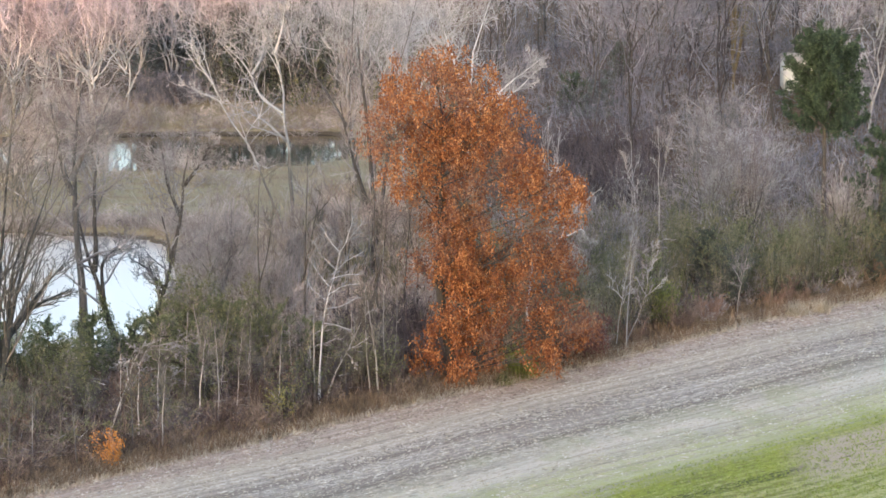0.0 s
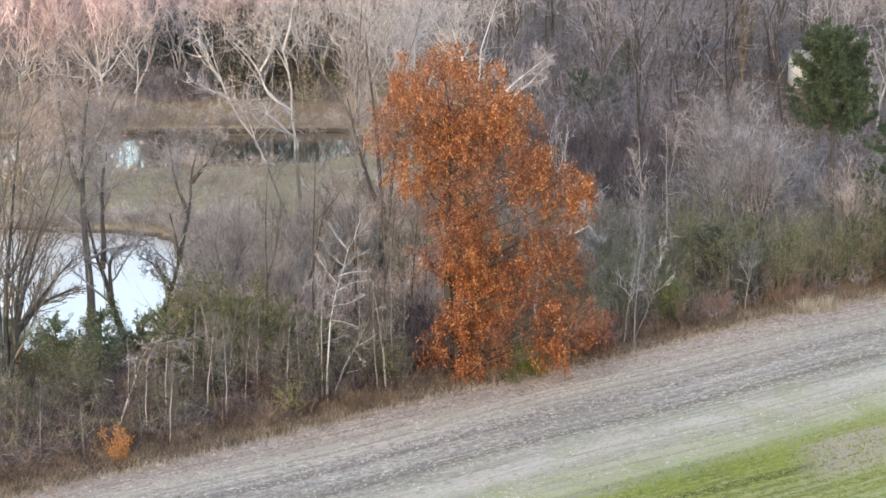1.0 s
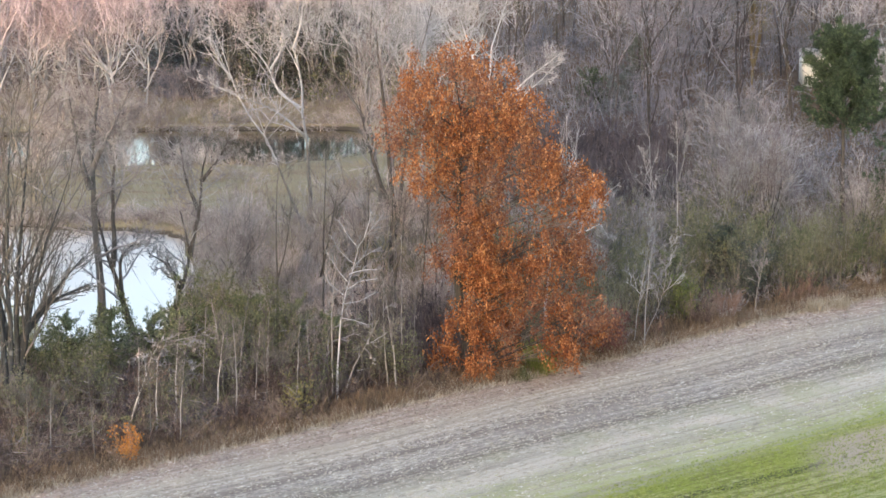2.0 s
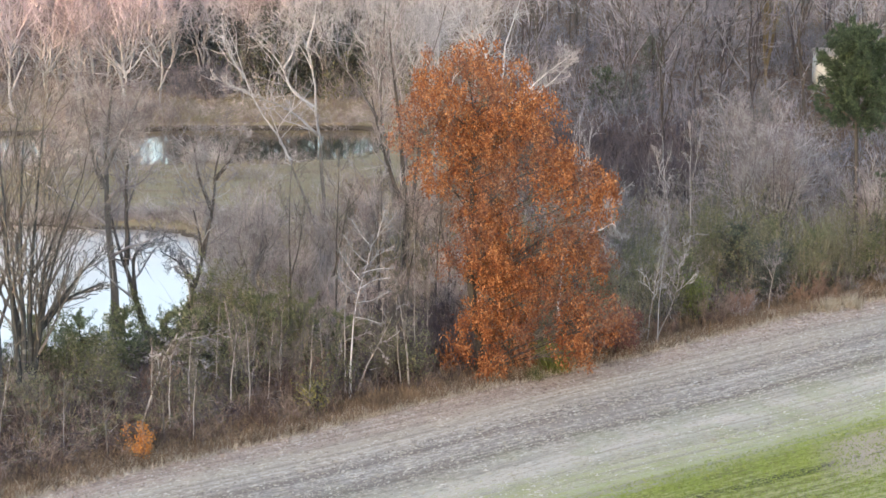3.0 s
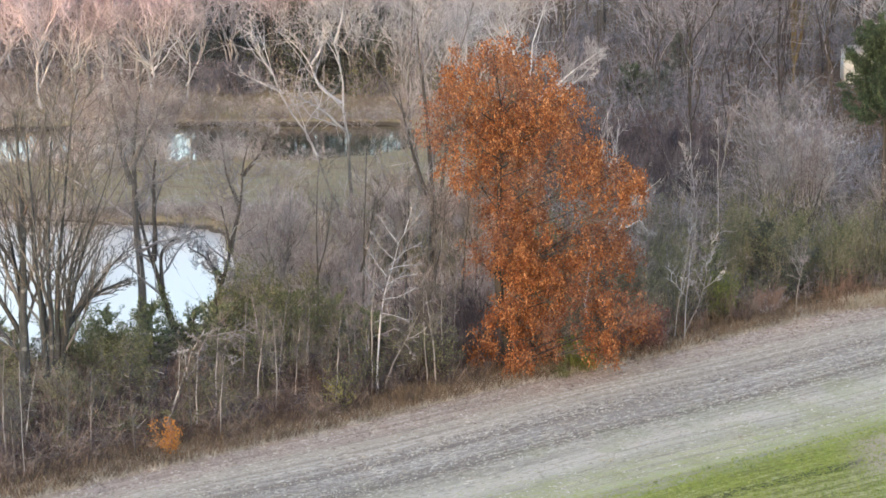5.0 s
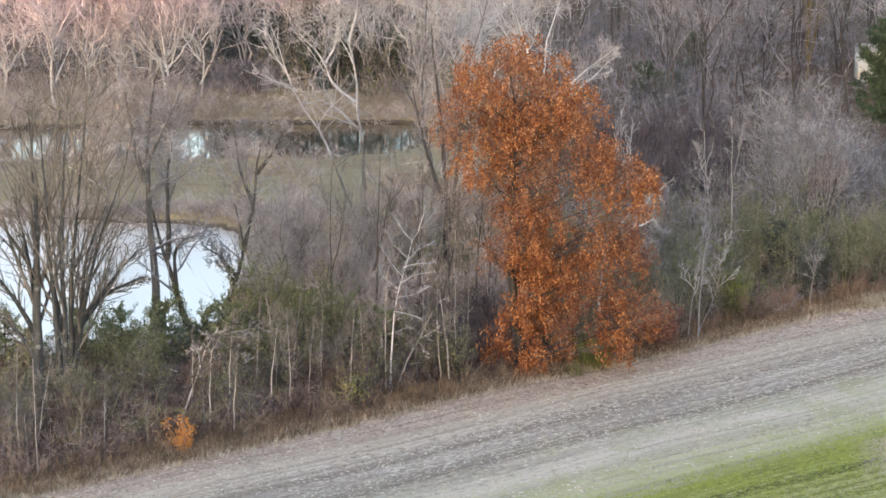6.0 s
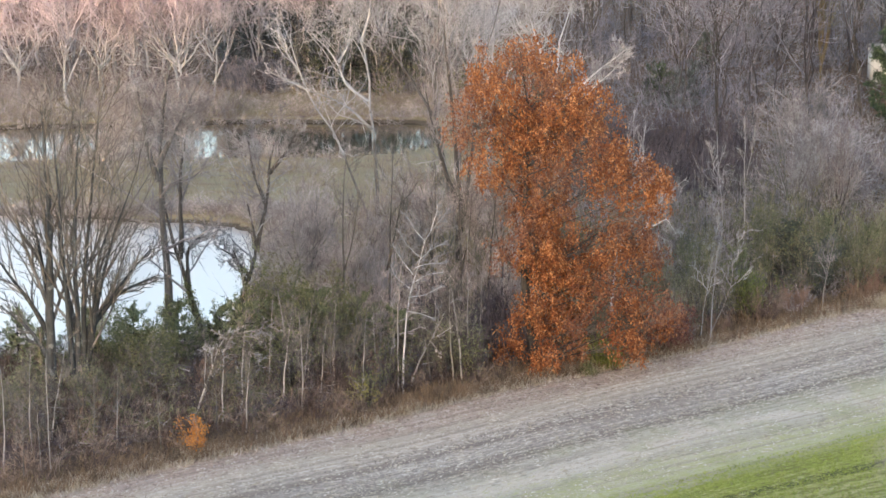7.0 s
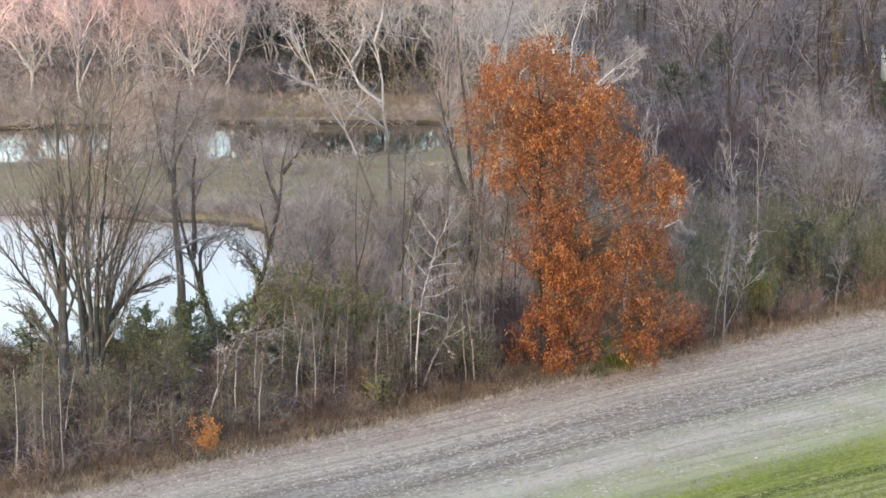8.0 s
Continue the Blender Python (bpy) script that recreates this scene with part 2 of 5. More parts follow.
    duff = n.ramp(n.noise(2.2, p, 5.0, 0.7), [(0.3, (0.055, 0.04, 0.03)), (0.5, (0.12, 0.085, 0.06)), (0.7, (0.22, 0.16, 0.12))])
    meadow = n.ramp(n.noise(0.5, n.scaled(p, 0.5, 1.3, 1), 5.0, 0.65), [(0.3, (0.19, 0.15, 0.108)), (0.45, (0.29, 0.242, 0.168)), (0.56, (0.27, 0.25, 0.162)), (0.7, (0.38, 0.33, 0.26))])
    open_land = n.math("MULTIPLY", n.step(n.math("ADD", y, wob), 138.5, 141.5), n.step(n.math("ADD", x, wob), 3.5, 0.0))
    open_land = n.math("MULTIPLY", open_land, n.step(y, 186.0, 181.0))
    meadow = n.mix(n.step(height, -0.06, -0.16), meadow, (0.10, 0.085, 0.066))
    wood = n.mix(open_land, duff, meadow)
    n.bump(fine, 0.8, 0.06)
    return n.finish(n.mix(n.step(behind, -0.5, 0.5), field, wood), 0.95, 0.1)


def water_material(name, base, rough, sheen_part=0.32):
    n = Nodes(name)
    p = n.place()
    n.bump(n.math("ADD", n.noise(1.2, n.scaled(p, 1.0, 0.5, 1), 3.0), n.math("MULTIPLY", n.noise(6.0, p, 2.0), 0.3)), 0.10, 0.03)
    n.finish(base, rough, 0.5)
    sheen = n.tree.nodes.new("ShaderNodeBsdfGlossy")
    both = n.tree.nodes.new("ShaderNodeMixShader")
    sheen.inputs["Color"].default_value, sheen.inputs["Roughness"].default_value = (1.0, 0.89, 0.78, 1), rough
    n.put(both.inputs[0], sheen_part)
    n.tree.links.new(n.shader.outputs[0], both.inputs[1]), n.tree.links.new(sheen.outputs[0], both.inputs[2])
    n.tree.links.new(both.outputs[0], n.out.inputs[0])
    return n.material


# ---- mesh builders ----
def mesh_of(name, verts, faces, material, smooth=False):
    """A mesh from arrays; faces is an (n, 3) or (n, 4) array, or a list of such arrays."""
    me = bpy.data.meshes.new(name)
    groups = faces if isinstance(faces, list) else [faces]
    loops = np.concatenate([np.ascontiguousarray(f, np.int32).ravel() for f in groups])
    sizes = np.concatenate([np.full(len(f), f.shape[1], np.int32) for f in groups])
    me.vertices.add(len(verts)), me.loops.add(len(loops)), me.polygons.add(len(sizes))
    me.vertices.foreach_set("co", np.ascontiguousarray(verts, np.float32).ravel())
    me.loops.foreach_set("vertex_index", loops)
    me.polygons.foreach_set("loop_start", np.r_[0, np.cumsum(sizes)[:-1]].astype(np.int32))
    if smooth:
        me.polygons.foreach_set("use_smooth", np.ones(len(sizes), bool))
    me.update(calc_edges=True)
    me.materials.append(material)
    return me


def thing(name, at, label, category, group="", turn=0.0, size=1.0):
    ob = tagged(new(name), label, category, group)
    ob.empty_display_size = 0.3
    ob.matrix_basis = pose(at[0], at[1], at[2] if len(at) > 2 else 0.0, 0, 0, turn) @ Matrix.Scale(size, 4)
    return ob


def part(name, me, parent, label="", kind=""):
    ob = tagged(new(name, me), label, kind=kind)
    ob.parent = parent
    return ob


def across_axes(t):
    """Two unit vectors square to each direction in t."""
    t = t / (np.linalg.norm(t, axis=1, keepdims=True) + 1e-9)
    ref = np.where(np.abs(t[:, 2:3]) > 0.9, np.array([[1.0, 0, 0]]), np.array([[0, 0, 1.0]]))
    a = np.cross(t, ref)
    a /= np.linalg.norm(a, axis=1, keepdims=True) + 1e-9
    return a, np.cross(t, a)


class Sticks:
    """Gathers tapered tubes and pointed twigs into one mesh."""

    def __init__(self):
        self.v, self.f, self.p, self.n = [], [], [], 0

    def add(self, P, R, sides):
        n, k, _ = P.shape
        a, b = across_axes(P[:, -1] - P[:, 0])
        w = np.arange(sides) * 2 * np.pi / sides
        ring = np.cos(w)[None, :, None] * a[:, None] + np.sin(w)[None, :, None] * b[:, None]
        V = P[:, :, None] + R[:, :, None, None] * ring[:, None]
        i = (np.arange(n)[:, None, None] * k + np.arange(k - 1)[None, :, None]) * sides
        j = np.arange(sides)[None, None]
        q = (j + 1) % sides
        F = np.stack([i + j, i + q, i + sides + q, i + sides + j], -1).reshape(-1, 4)
        self.v.append(V.reshape(-1, 3)), self.f.append(F + self.n)
        self.n += n * k * sides

    def thorns(self, P, r):
        """Short straight twigs that run to a point: three sides each."""
        n = len(P)
        a, b = across_axes(P[:, -1] - P[:, 0])
        w = np.arange(3) * 2 * np.pi / 3
        ring = P[:, None, 0] + r * (np.cos(w)[None, :, None] * a[:, None] + np.sin(w)[None, :, None] * b[:, None])
        V = np.concatenate([ring, P[:, -1:]], 1)
        i = self.n + np.arange(n)[:, None] * 4
        F = np.concatenate([i + np.array([[0, 1, 3]]), i + np.array([[1, 2, 3]]), i + np.array([[2, 0, 3]])])
        self.v.append(V.reshape(-1, 3)), self.p.append(F)
        self.n += n * 4

    def slivers(self, foot, tip, width, rng):
        """The finest twigs, one pointed face each."""
        n = len(foot)
        side = np.cross(tip - foot, rng.normal(size=(n, 3)))
        side *= width / (np.linalg.norm(side, axis=1, keepdims=True) + 1e-9)
        V = np.stack([foot - side, foot + side, tip], 1)
        self.v.append(V.reshape(-1, 3)), self.p.append(self.n + np.arange(n * 3).reshape(-1, 3))
        self.n += n * 3

    def mesh(self, name, material):
        return mesh_of(name, np.concatenate(self.v), [np.concatenate(g) for g in (self.f, self.p) if g], material, True)


def bend(points, k, rng, wiggle=0.02):
    """A smooth line of k points through a few given ones, (x, z) or (x, y, z), with small bends."""
    p = np.array([(q[0], 0.0, q[1]) if len(q) == 2 else q for q in points], float)
    s = np.r_[0, np.cumsum(np.linalg.norm(np.diff(p, axis=0), axis=1))]
    u = np.linspace(0, s[-1], k)
    out = np.stack([np.interp(u, s, p[:, i]) for i in range(3)], 1)
    soft = out.copy()
    soft[1:-1] = (out[:-2] + 2 * out[1:-1] + out[2:]) / 4
    soft[1:] += np.cumsum(rng.normal(0, wiggle * s[-1] / k, (k - 1, 3)), 0) * np.array([1, 1, 0.3])
    return soft


def grow(rng, P, R, per, u0, u1, angle, ratio, k, up, rmin, rfac=0.55, wig=0.12, limit=99.0):
    """Children on each branch of P: per of them between u0 and u1 of its length."""
    n, kk, _ = P.shape
    L = np.linalg.norm(np.diff(P, axis=1), axis=2).sum(1)
    i = np.repeat(np.arange(n), per)
    m = len(i)
    u = u0 + (u1 - u0) * (np.tile(np.arange(per), n) + rng.random(m)) / per
    w = np.minimum(u * (kk - 1), kk - 1.001)
    lo, fr = w.astype(int), (w - w.astype(int))[:, None]
    pos = P[i, lo] * (1 - fr) + P[i, lo + 1] * fr
    t = P[i, lo + 1] - P[i, lo]
    t /= np.linalg.norm(t, axis=1, keepdims=True) + 1e-9
    rad = R[i, lo] * (1 - fr[:, 0]) + R[i, lo + 1] * fr[:, 0]
    side = np.cross(t, rng.normal(size=(m, 3)))
    side /= np.linalg.norm(side, axis=1, keepdims=True) + 1e-9
    a = np.radians(angle * rng.uniform(0.65, 1.3, m))[:, None]
    d = np.cos(a) * t + np.sin(a) * side
    ln = np.minimum(ratio * L[i] * (1.2 - 0.75 * u) * rng.uniform(0.55, 1.2, m), limit)[:, None, None]
    s = np.linspace(0, 1, k)[None, :, None]
    jit = np.cumsum(rng.normal(0, wig, (m, k, 3)), 1) / np.sqrt(k)
    jit -= jit[:, :1]
    Q = pos[:, None] + ln * (d[:, None] * s + np.array([0, 0, up]) * s ** 2 + jit * s)
    Q[:, :, 2] = np.maximum(Q[:, :, 2], 0.03)
    r0 = np.maximum(rad * rfac, rmin)[:, None]
    return Q, r0 * (1 - s[:, :, 0]) + rmin * 0.7 * s[:, :, 0]


def leaves(rng, centres, length, width, droop=0.5):
    """Folded, pointed leaves at the centres: two triangles each."""
    n = len(centres)
    d = rng.normal(size=(n, 3))
    d[:, 2] -= droop
    d /= np.linalg.norm(d, axis=1, keepdims=True)
    s = np.cross(d, rng.normal(size=(n, 3)))
    s /= np.linalg.norm(s, axis=1, keepdims=True) + 1e-9
    up = np.cross(d, s)
    ln = (length * rng.uniform(0.6, 1.25, n))[:, None]
    wd = (width * rng.uniform(0.7, 1.2, n))[:, None]
    V = np.stack([centres, centres + d * ln * 0.5 + s * wd + up * wd * 0.4, centres + d * ln, centres + d * ln * 0.5 - s * wd + up * wd * 0.4], 1)
    i = np.arange(n)[:, None] * 4
    F = np.concatenate([i + np.array([[0, 1, 2]]), i + np.array([[0, 2, 3]])], 1).reshape(-1, 3)
    return V.reshape(-1, 3), F


def lying(rng, feet, length, width, stray=0.6):
    """Folded straws or leaves that lie on the ground, most of them along the rows."""
    n = len(feet)
    w = math.atan2(ALONG.y, ALONG.x) + rng.normal(0, stray, n)
    ln = (length * rng.uniform(0.5, 1.4, n))[:, None]
    wd = (width * rng.uniform(0.6, 1.3, n))[:, None]
    d = np.stack([np.cos(w), np.sin(w), rng.uniform(-0.03, 0.1, n)], 1) * ln
    s = np.stack([-np.sin(w), np.cos(w), rng.uniform(0.1, 0.9, n)], 1) * wd
    V = np.stack([feet, feet + d * 0.5 - s * 0.5, feet + d, feet + d * 0.5 + s], 1)
    i = np.arange(n)[:, None] * 4
    F = np.concatenate([i + np.array([[0, 1, 2]]), i + np.array([[0, 2, 3]])], 1).reshape(-1, 3)
    return V.reshape(-1, 3), F


def blades(rng, feet, height, width, lean=0.35):
    """Upright pointed blades: one triangle each."""
    n = len(feet)
    w = rng.uniform(0, 2 * np.pi, n)
    h = (height * rng.uniform(0.45, 1.3, n))[:, None]
    side = np.stack([np.cos(w), np.sin(w), np.zeros(n)], 1) * (width * rng.uniform(0.6, 1.3, n))[:, None]
    tip = np.concatenate([rng.normal(0, lean, (n, 2)), np.ones((n, 1))], 1) * h
    V = np.stack([feet - side, feet + side, feet + tip], 1)
    return V.reshape(-1, 3), np.arange(n * 3).reshape(-1, 3)


def tree(name, at, stems, radius, bark_mat, twig_mat, label, category="tree", group="", seed=0, dense=(9, 6, 7), spread=42, up=0.25,
         ratio=0.34, start=0.35, fine=0.010, depth=0.25, kink=0.04, turn=0.0, size=1.0, haze=2500, thin=0.68, crook=0.22):
    """A bare tree: the first stem is its trunk, the others its limbs; branches and twigs make the crown."""
    rng = np.random.default_rng(seed + 11)
    ob = thing(name, at, label, category, group, turn, size)
    P, R = [], []
    for j, line in enumerate(stems):
        p = bend(line, 11, rng, kink)
        p[:, 1] += np.linspace(0, 1, 11) * rng.uniform(-1, 1) * depth * np.ptp(p[:, 2])
        r = radius * (1.0 if j == 0 else thin) * (1 - 0.85 * np.linspace(0, 1, 11) ** 0.8)
        if p[0, 2] < 0.3:
            p[0, 2] = -0.15
            r[0] *= 1.35
        r = np.maximum(r, 0.012)
        one = Sticks()
        one.add(p[None], r[None], 8 if radius > 0.08 else 6)
        part("trunk" if j == 0 else "limb", one.mesh(name + "_wood", bark_mat), ob)
        P.append(p), R.append(r)
    P, R = np.array(P), np.array(R)
    crown = Sticks()
    A, a = grow(rng, P, R, dense[0], start, 0.99, spread, ratio, 6, up, fine * 1.6, wig=crook)
    crown.add(A, a, 4)
    B, b = grow(rng, A, a, dense[1], 0.15, 0.98, spread * 1.05, 0.50, 4, up * 0.8, fine * 1.1, wig=crook * 0.9)
    crown.add(B, b, 3)
    C, _ = grow(rng, B, b, dense[2], 0.1, 1.0, 42, 0.55, 2, up * 0.5, fine)
    crown.thorns(C, fine)
    i = rng.integers(0, len(C), haze)
    f = rng.random((haze, 1))
    foot = C[i, 0] * (1 - f) + C[i, 1] * f
    d = (C[i, 1] - C[i, 0]) + rng.normal(0, 0.6, (haze, 3)) * np.linalg.norm(C[i, 1] - C[i, 0], axis=1, keepdims=True) + np.array([0, 0, 0.08])
    crown.slivers(foot, foot + d * rng.uniform(0.5, 1.1, (haze, 1)), fine * 0.9, rng)
    part("crown", crown.mesh(name + "_crown", twig_mat), ob, kind="stuff")
    return ob


def shrub(name, at, height, width, twig_mat, label, seed=0, stems=14, dense=(6, 8), leaf_mat=None, leaf_n=0, leaf_size=0.07, fine=0.008, group="", upright=0.5,
          category="shrub", turn=0.0, size=1.0):
    """A shrub of many thin stems that fan out of the ground, with twigs and, where it has them, leaves."""
    rng = np.random.default_rng(seed + 77)
    ob = thing(name, at, label, category, group, turn, size)
    w = rng.uniform(0, 2 * np.pi, stems)
    out = np.sqrt(rng.random(stems))
    foot = np.stack([np.cos(w), np.sin(w), 0 * w], 1) * (width * 0.22 * out)[:, None]
    tip = np.stack([np.cos(w) * out * width * 0.5, np.sin(w) * out * width * 0.5, height * rng.uniform(0.55, 1.05, stems)], 1)
    s = np.linspace(0, 1, 5)[None, :, None]
    P = foot[:, None] * (1 - s) + tip[:, None] * s
    P[:, :, :2] = foot[:, None, :2] + (tip - foot)[:, None, :2] * s ** (1 + upright)
    P[:, 1:] += np.cumsum(rng.normal(0, 0.03 * height, (stems, 4, 3)), 1)
    P[:, 0, 2] = -0.05
    P[:, 1:, 2] = np.maximum(P[:, 1:, 2], 0.03)
    R = (0.006 + 0.005 * height) * (1 - 0.75 * s[:, :, 0]) * np.ones((stems, 1))
    st = Sticks()
    st.add(P, R, 3)
    A, a = grow(rng, P, R, dense[0], 0.12, 1.0, 45, 0.40, 3, 0.2, fine * 1.2, wig=0.2)
    st.add(A, a, 3)
    B, _ = grow(rng, A, a, dense[1], 0.1, 1.0, 45, 0.60, 2, 0.15, fine)
    st.thorns(B, fine)
    part("crown", st.mesh(name + "_crown", twig_mat), ob, kind="stuff")
    if leaf_mat:
        ends = B.reshape(-1, 3)
        c = ends[rng.integers(0, len(ends), leaf_n)] + rng.normal(0, 0.06, (leaf_n, 3))
        c[:, 2] = np.maximum(c[:, 2], 0.1)
        part("foliage", mesh_of(name + "_leaves", *leaves(rng, c, leaf_size, leaf_size * 0.32, 0.2), leaf_mat), ob, kind="stuff")
    return ob


def thicket(name, clumps, per, material, label, seed, foliage=None, leaf_per=0, leaf_size=0.07, stems=7, sway=0.36):
    """A tangle of brush that nobody could count: domes of fine stems and twigs, with leaves where it keeps some."""
    rng = np.random.default_rng(seed)
    st, spots = Sticks(), []
    for x, y, h, w in clumps:
        z = floor_z(x, y)
        m = int(per * rng.uniform(0.7, 1.3))
        d = rng.normal(size=(m, 3))
        d /= np.linalg.norm(d, axis=1, keepdims=True)
        d[:, 2] = np.abs(d[:, 2])
        lump = 1 + 0.35 * np.sin(3 * d[:, 0] + x) * np.cos(4 * d[:, 1] + y) + 0.2 * np.sin(7 * d[:, 0] + 5 * d[:, 2] + x)
        k = (rng.random(m) ** 0.45 * lump)[:, None]
        node = d * k * np.array([w / 2, w / 2, h * 0.85]) + np.array([x, y, z + 0.05])
        way = d * np.array([0.8, 0.8, 0.3]) + np.array([0, 0, 0.22]) + rng.normal(0, 0.45, (m, 3))
        i = np.repeat(np.arange(m // 13), 9)
        foot = node[i] + rng.normal(0, 0.045, (len(i), 3))
        ln = rng.uniform(0.08, 0.34, (len(i), 1)) * (0.6 + 0.3 * h)
        st.slivers(foot, foot + (way[i] + rng.normal(0, 0.5, (len(i), 3))) * ln, rng.uniform(0.008, 0.016, (len(i), 1)), rng)
        q = max(10, m // stems)
        base = np.stack([x + rng.normal(0, w * 0.17, q), y + rng.normal(0, w * 0.17, q), np.full(q, z - 0.03)], 1)
        st.slivers(base, base + np.stack([rng.normal(0, w * sway, q), rng.normal(0, w * sway, q), h * rng.uniform(0.35, 1.1, q)], 1), rng.uniform(0.012, 0.024, (q, 1)), rng)
        if foliage:
            spots.append(foot[rng.integers(0, len(foot), leaf_per)] + rng.normal(0, 0.08, (leaf_per, 3)))
    tagged(new(name, st.mesh(name, material)), label, "brush", kind="stuff")
    if foliage:
        tagged(new(name + "_foliage", mesh_of(name + "_foliage", *leaves(rng, np.concatenate(spots), leaf_size, leaf_size * 0.34, 0.1), foliage)), "last leaves left on the " + label, "foliage", kind="stuff")


def conifer(name, at, height, width, needle_mat, bark_mat, label, seed=0, low=0.1, whorls=16, per=7, tufts=9, shape=0.8, ragged=0.25, group="", category="conifer",
            needle=0.16, trunk_r=0.16, turn=0.0, size=1.0, bare_base=False, sprays=6, stray=0.35):
    """An evergreen: trunk, boughs in whorls, needle tufts along the boughs."""
    rng = np.random.default_rng(seed + 501)
    ob = thing(name, at, label, category, group, turn, size)
    z = np.linspace(0, 1, 10)
    P = np.stack([rng.normal(0, 0.02, 10).cumsum(), rng.normal(0, 0.02, 10).cumsum(), z * height], 1)[None]
    P[0, 0, 2] = -0.1
    R = (trunk_r * (1 - 0.9 * z))[None] + 0.01
    wood = Sticks()
    wood.add(P, R, 8)
    m = whorls * per
    u = low + (0.99 - low) * (np.repeat(np.arange(whorls), per) + rng.uniform(-stray, stray, m)) / whorls
    u = np.clip(u, low, 0.99)
    w = rng.uniform(0, 2 * np.pi, m)
    ln = width * 0.5 * np.clip((1.02 - u) / (1 - low), 0, 1) ** shape * rng.uniform(1 - ragged * 1.6, 1 + ragged, m)
    if bare_base:
        ln *= np.clip(0.45 + (u - low) * 3.0, 0, 1)
    d = np.stack([np.cos(w), np.sin(w), 0.10 + 0.45 * u + rng.normal(0, 0.1, m)], 1)
    foot = np.stack([np.interp(u, z, P[0, :, i]) for i in range(3)], 1)
    s = np.linspace(0, 1, 5)[None, :, None]
    B = foot[:, None] + d[:, None] * ln[:, None, None] * s + np.array([0, 0, -0.18]) * ln[:, None, None] * np.sin(s * np.pi)
    B[:, :, 2] = np.maximum(B[:, :, 2], 0.06)
    b = 0.028 * (1.2 - u)[:, None] * (1 - 0.7 * s[:, :, 0]) + 0.006
    wood.add(B, b, 4)
    T, _ = grow(rng, B, b, tufts, 0.2, 1.0, 55, 0.28, 2, 0.12, 0.006)
    wood.thorns(T, 0.007)
    k = np.repeat(np.arange(len(T)), sprays)
    f = rng.random(len(k))[:, None] ** 0.7
    c = T[k, 0] * (1 - f) + T[k, 1] * f + rng.normal(0, needle * 0.15, (len(k), 3))
    part("trunk", wood.mesh(name + "_trunk", bark_mat), ob)
    part("crown", mesh_of(name + "_needles", *leaves(rng, c, needle, needle * 0.14, -0.5), needle_mat), ob, kind="stuff")
    return ob


# ---- the land ----
POND_NEAR = (-32.0, 133.9, 20.6, 13.1, 0.0)      # x, y, half length, half width, turn
POND_FAR = (-18.5, 167.3, 16.3, 5.6, 0.10)
WATER_Z = -0.28


def inside_pond(x, y, pond):
    """Above 0 inside the pond's uneven outline, below 0 outside."""
    cx, cy, a, b, w = pond
    dx, dy = x - cx, y - cy
    u, v = (dx * np.cos(w) + dy * np.sin(w)) / a, (-dx * np.sin(w) + dy * np.cos(w)) / b
    ang = np.arctan2(v, u)
    return 1.0 + 0.03 * np.sin(5 * ang + 1) + 0.02 * np.sin(11 * ang) - (np.abs(u) ** 6 + np.abs(v) ** 6) ** (1 / 6)


def land_height(x, y):
    z = 0.05 * np.sin(x * 0.31 + y * 0.17) + 0.04 * np.sin(x * 0.9 - y * 0.7)
    for pond in (POND_NEAR, POND_FAR):
        d = np.clip((inside_pond(x, y, pond) + 0.02) * pond[3] / 0.7, 0, 1)
        z = z * (1 - d) - 0.9 * d * d * (3 - 2 * d)
    # unseen hill added behind the camera; its crest sets what the low sun reaches
    h = np.clip((-y - 50) / 110, 0, 1)
    return z + (41.5 + 15.0 * np.clip((x + 120) / 60, 0, 1) + 1.5 * np.sin(x * 0.053 + 1)) * h * h * (3 - 2 * h)


def build_ground():
    far = np.array([-3000, -1500, -800, -500, -350, -260, -200, -160, -130, -100, -80.0])
    xs = np.r_[far, np.arange(-64, 64.01, 0.8), -far[::-1]]
    ys = np.r_[far, -60, -40, -20, 0, 20, 40, 60, 75, np.arange(85, 222.01, 0.8), 235, 260, 300, 380, 500, 800, 1500, 3000]
    X, Y = np.meshgrid(xs, ys)
    V = np.stack([X, Y, land_height(X, Y)], -1).reshape(-1, 3)
    i = (np.arange(len(ys) - 1)[:, None] * len(xs) + np.arange(len(xs) - 1)[None]).reshape(-1, 1)
    F = np.concatenate([i, i + 1, i + 1 + len(xs), i + len(xs)], 1)
    me = mesh_of("ground", V, F, ground_material(), True)
    tagged(new("ground", me), "harvested tan field, grassy wood floor and an unseen hill added for shade", "ground", kind="structure")


def build_pond(name, pond, label, material):
    w = np.linspace(0, 2 * np.pi, 97)[:-1]
    c, s = np.cos(w), np.sin(w)
    k = (np.abs(c) ** 6 + np.abs(s) ** 6) ** (-1 / 6) * 1.06
    u, v = c * k * pond[2], s * k * pond[3]
    rim = np.stack([pond[0] + u * np.cos(pond[4]) - v * np.sin(pond[4]), pond[1] + u * np.sin(pond[4]) + v * np.cos(pond[4]), np.full(96, WATER_Z)], 1)
    V = np.concatenate([rim, [[pond[0], pond[1], WATER_Z]]])
    i = np.arange(96)[:, None]
    me = mesh_of(name, V, np.concatenate([i, (i + 1) % 96, np.full((96, 1), 96)], 1), material)
    tagged(new(name, me), label, "water", kind="structure")


build_ground()
# near pond: its pale base colour stands in for much of the sky's reflection
SKY_TONED_WATER = water_material("sky_toned_pond_water", (0.43, 0.395, 0.355), 0.30, 0.28)
WATER = water_material("pond_water", (0.035, 0.04, 0.035), 0.05)
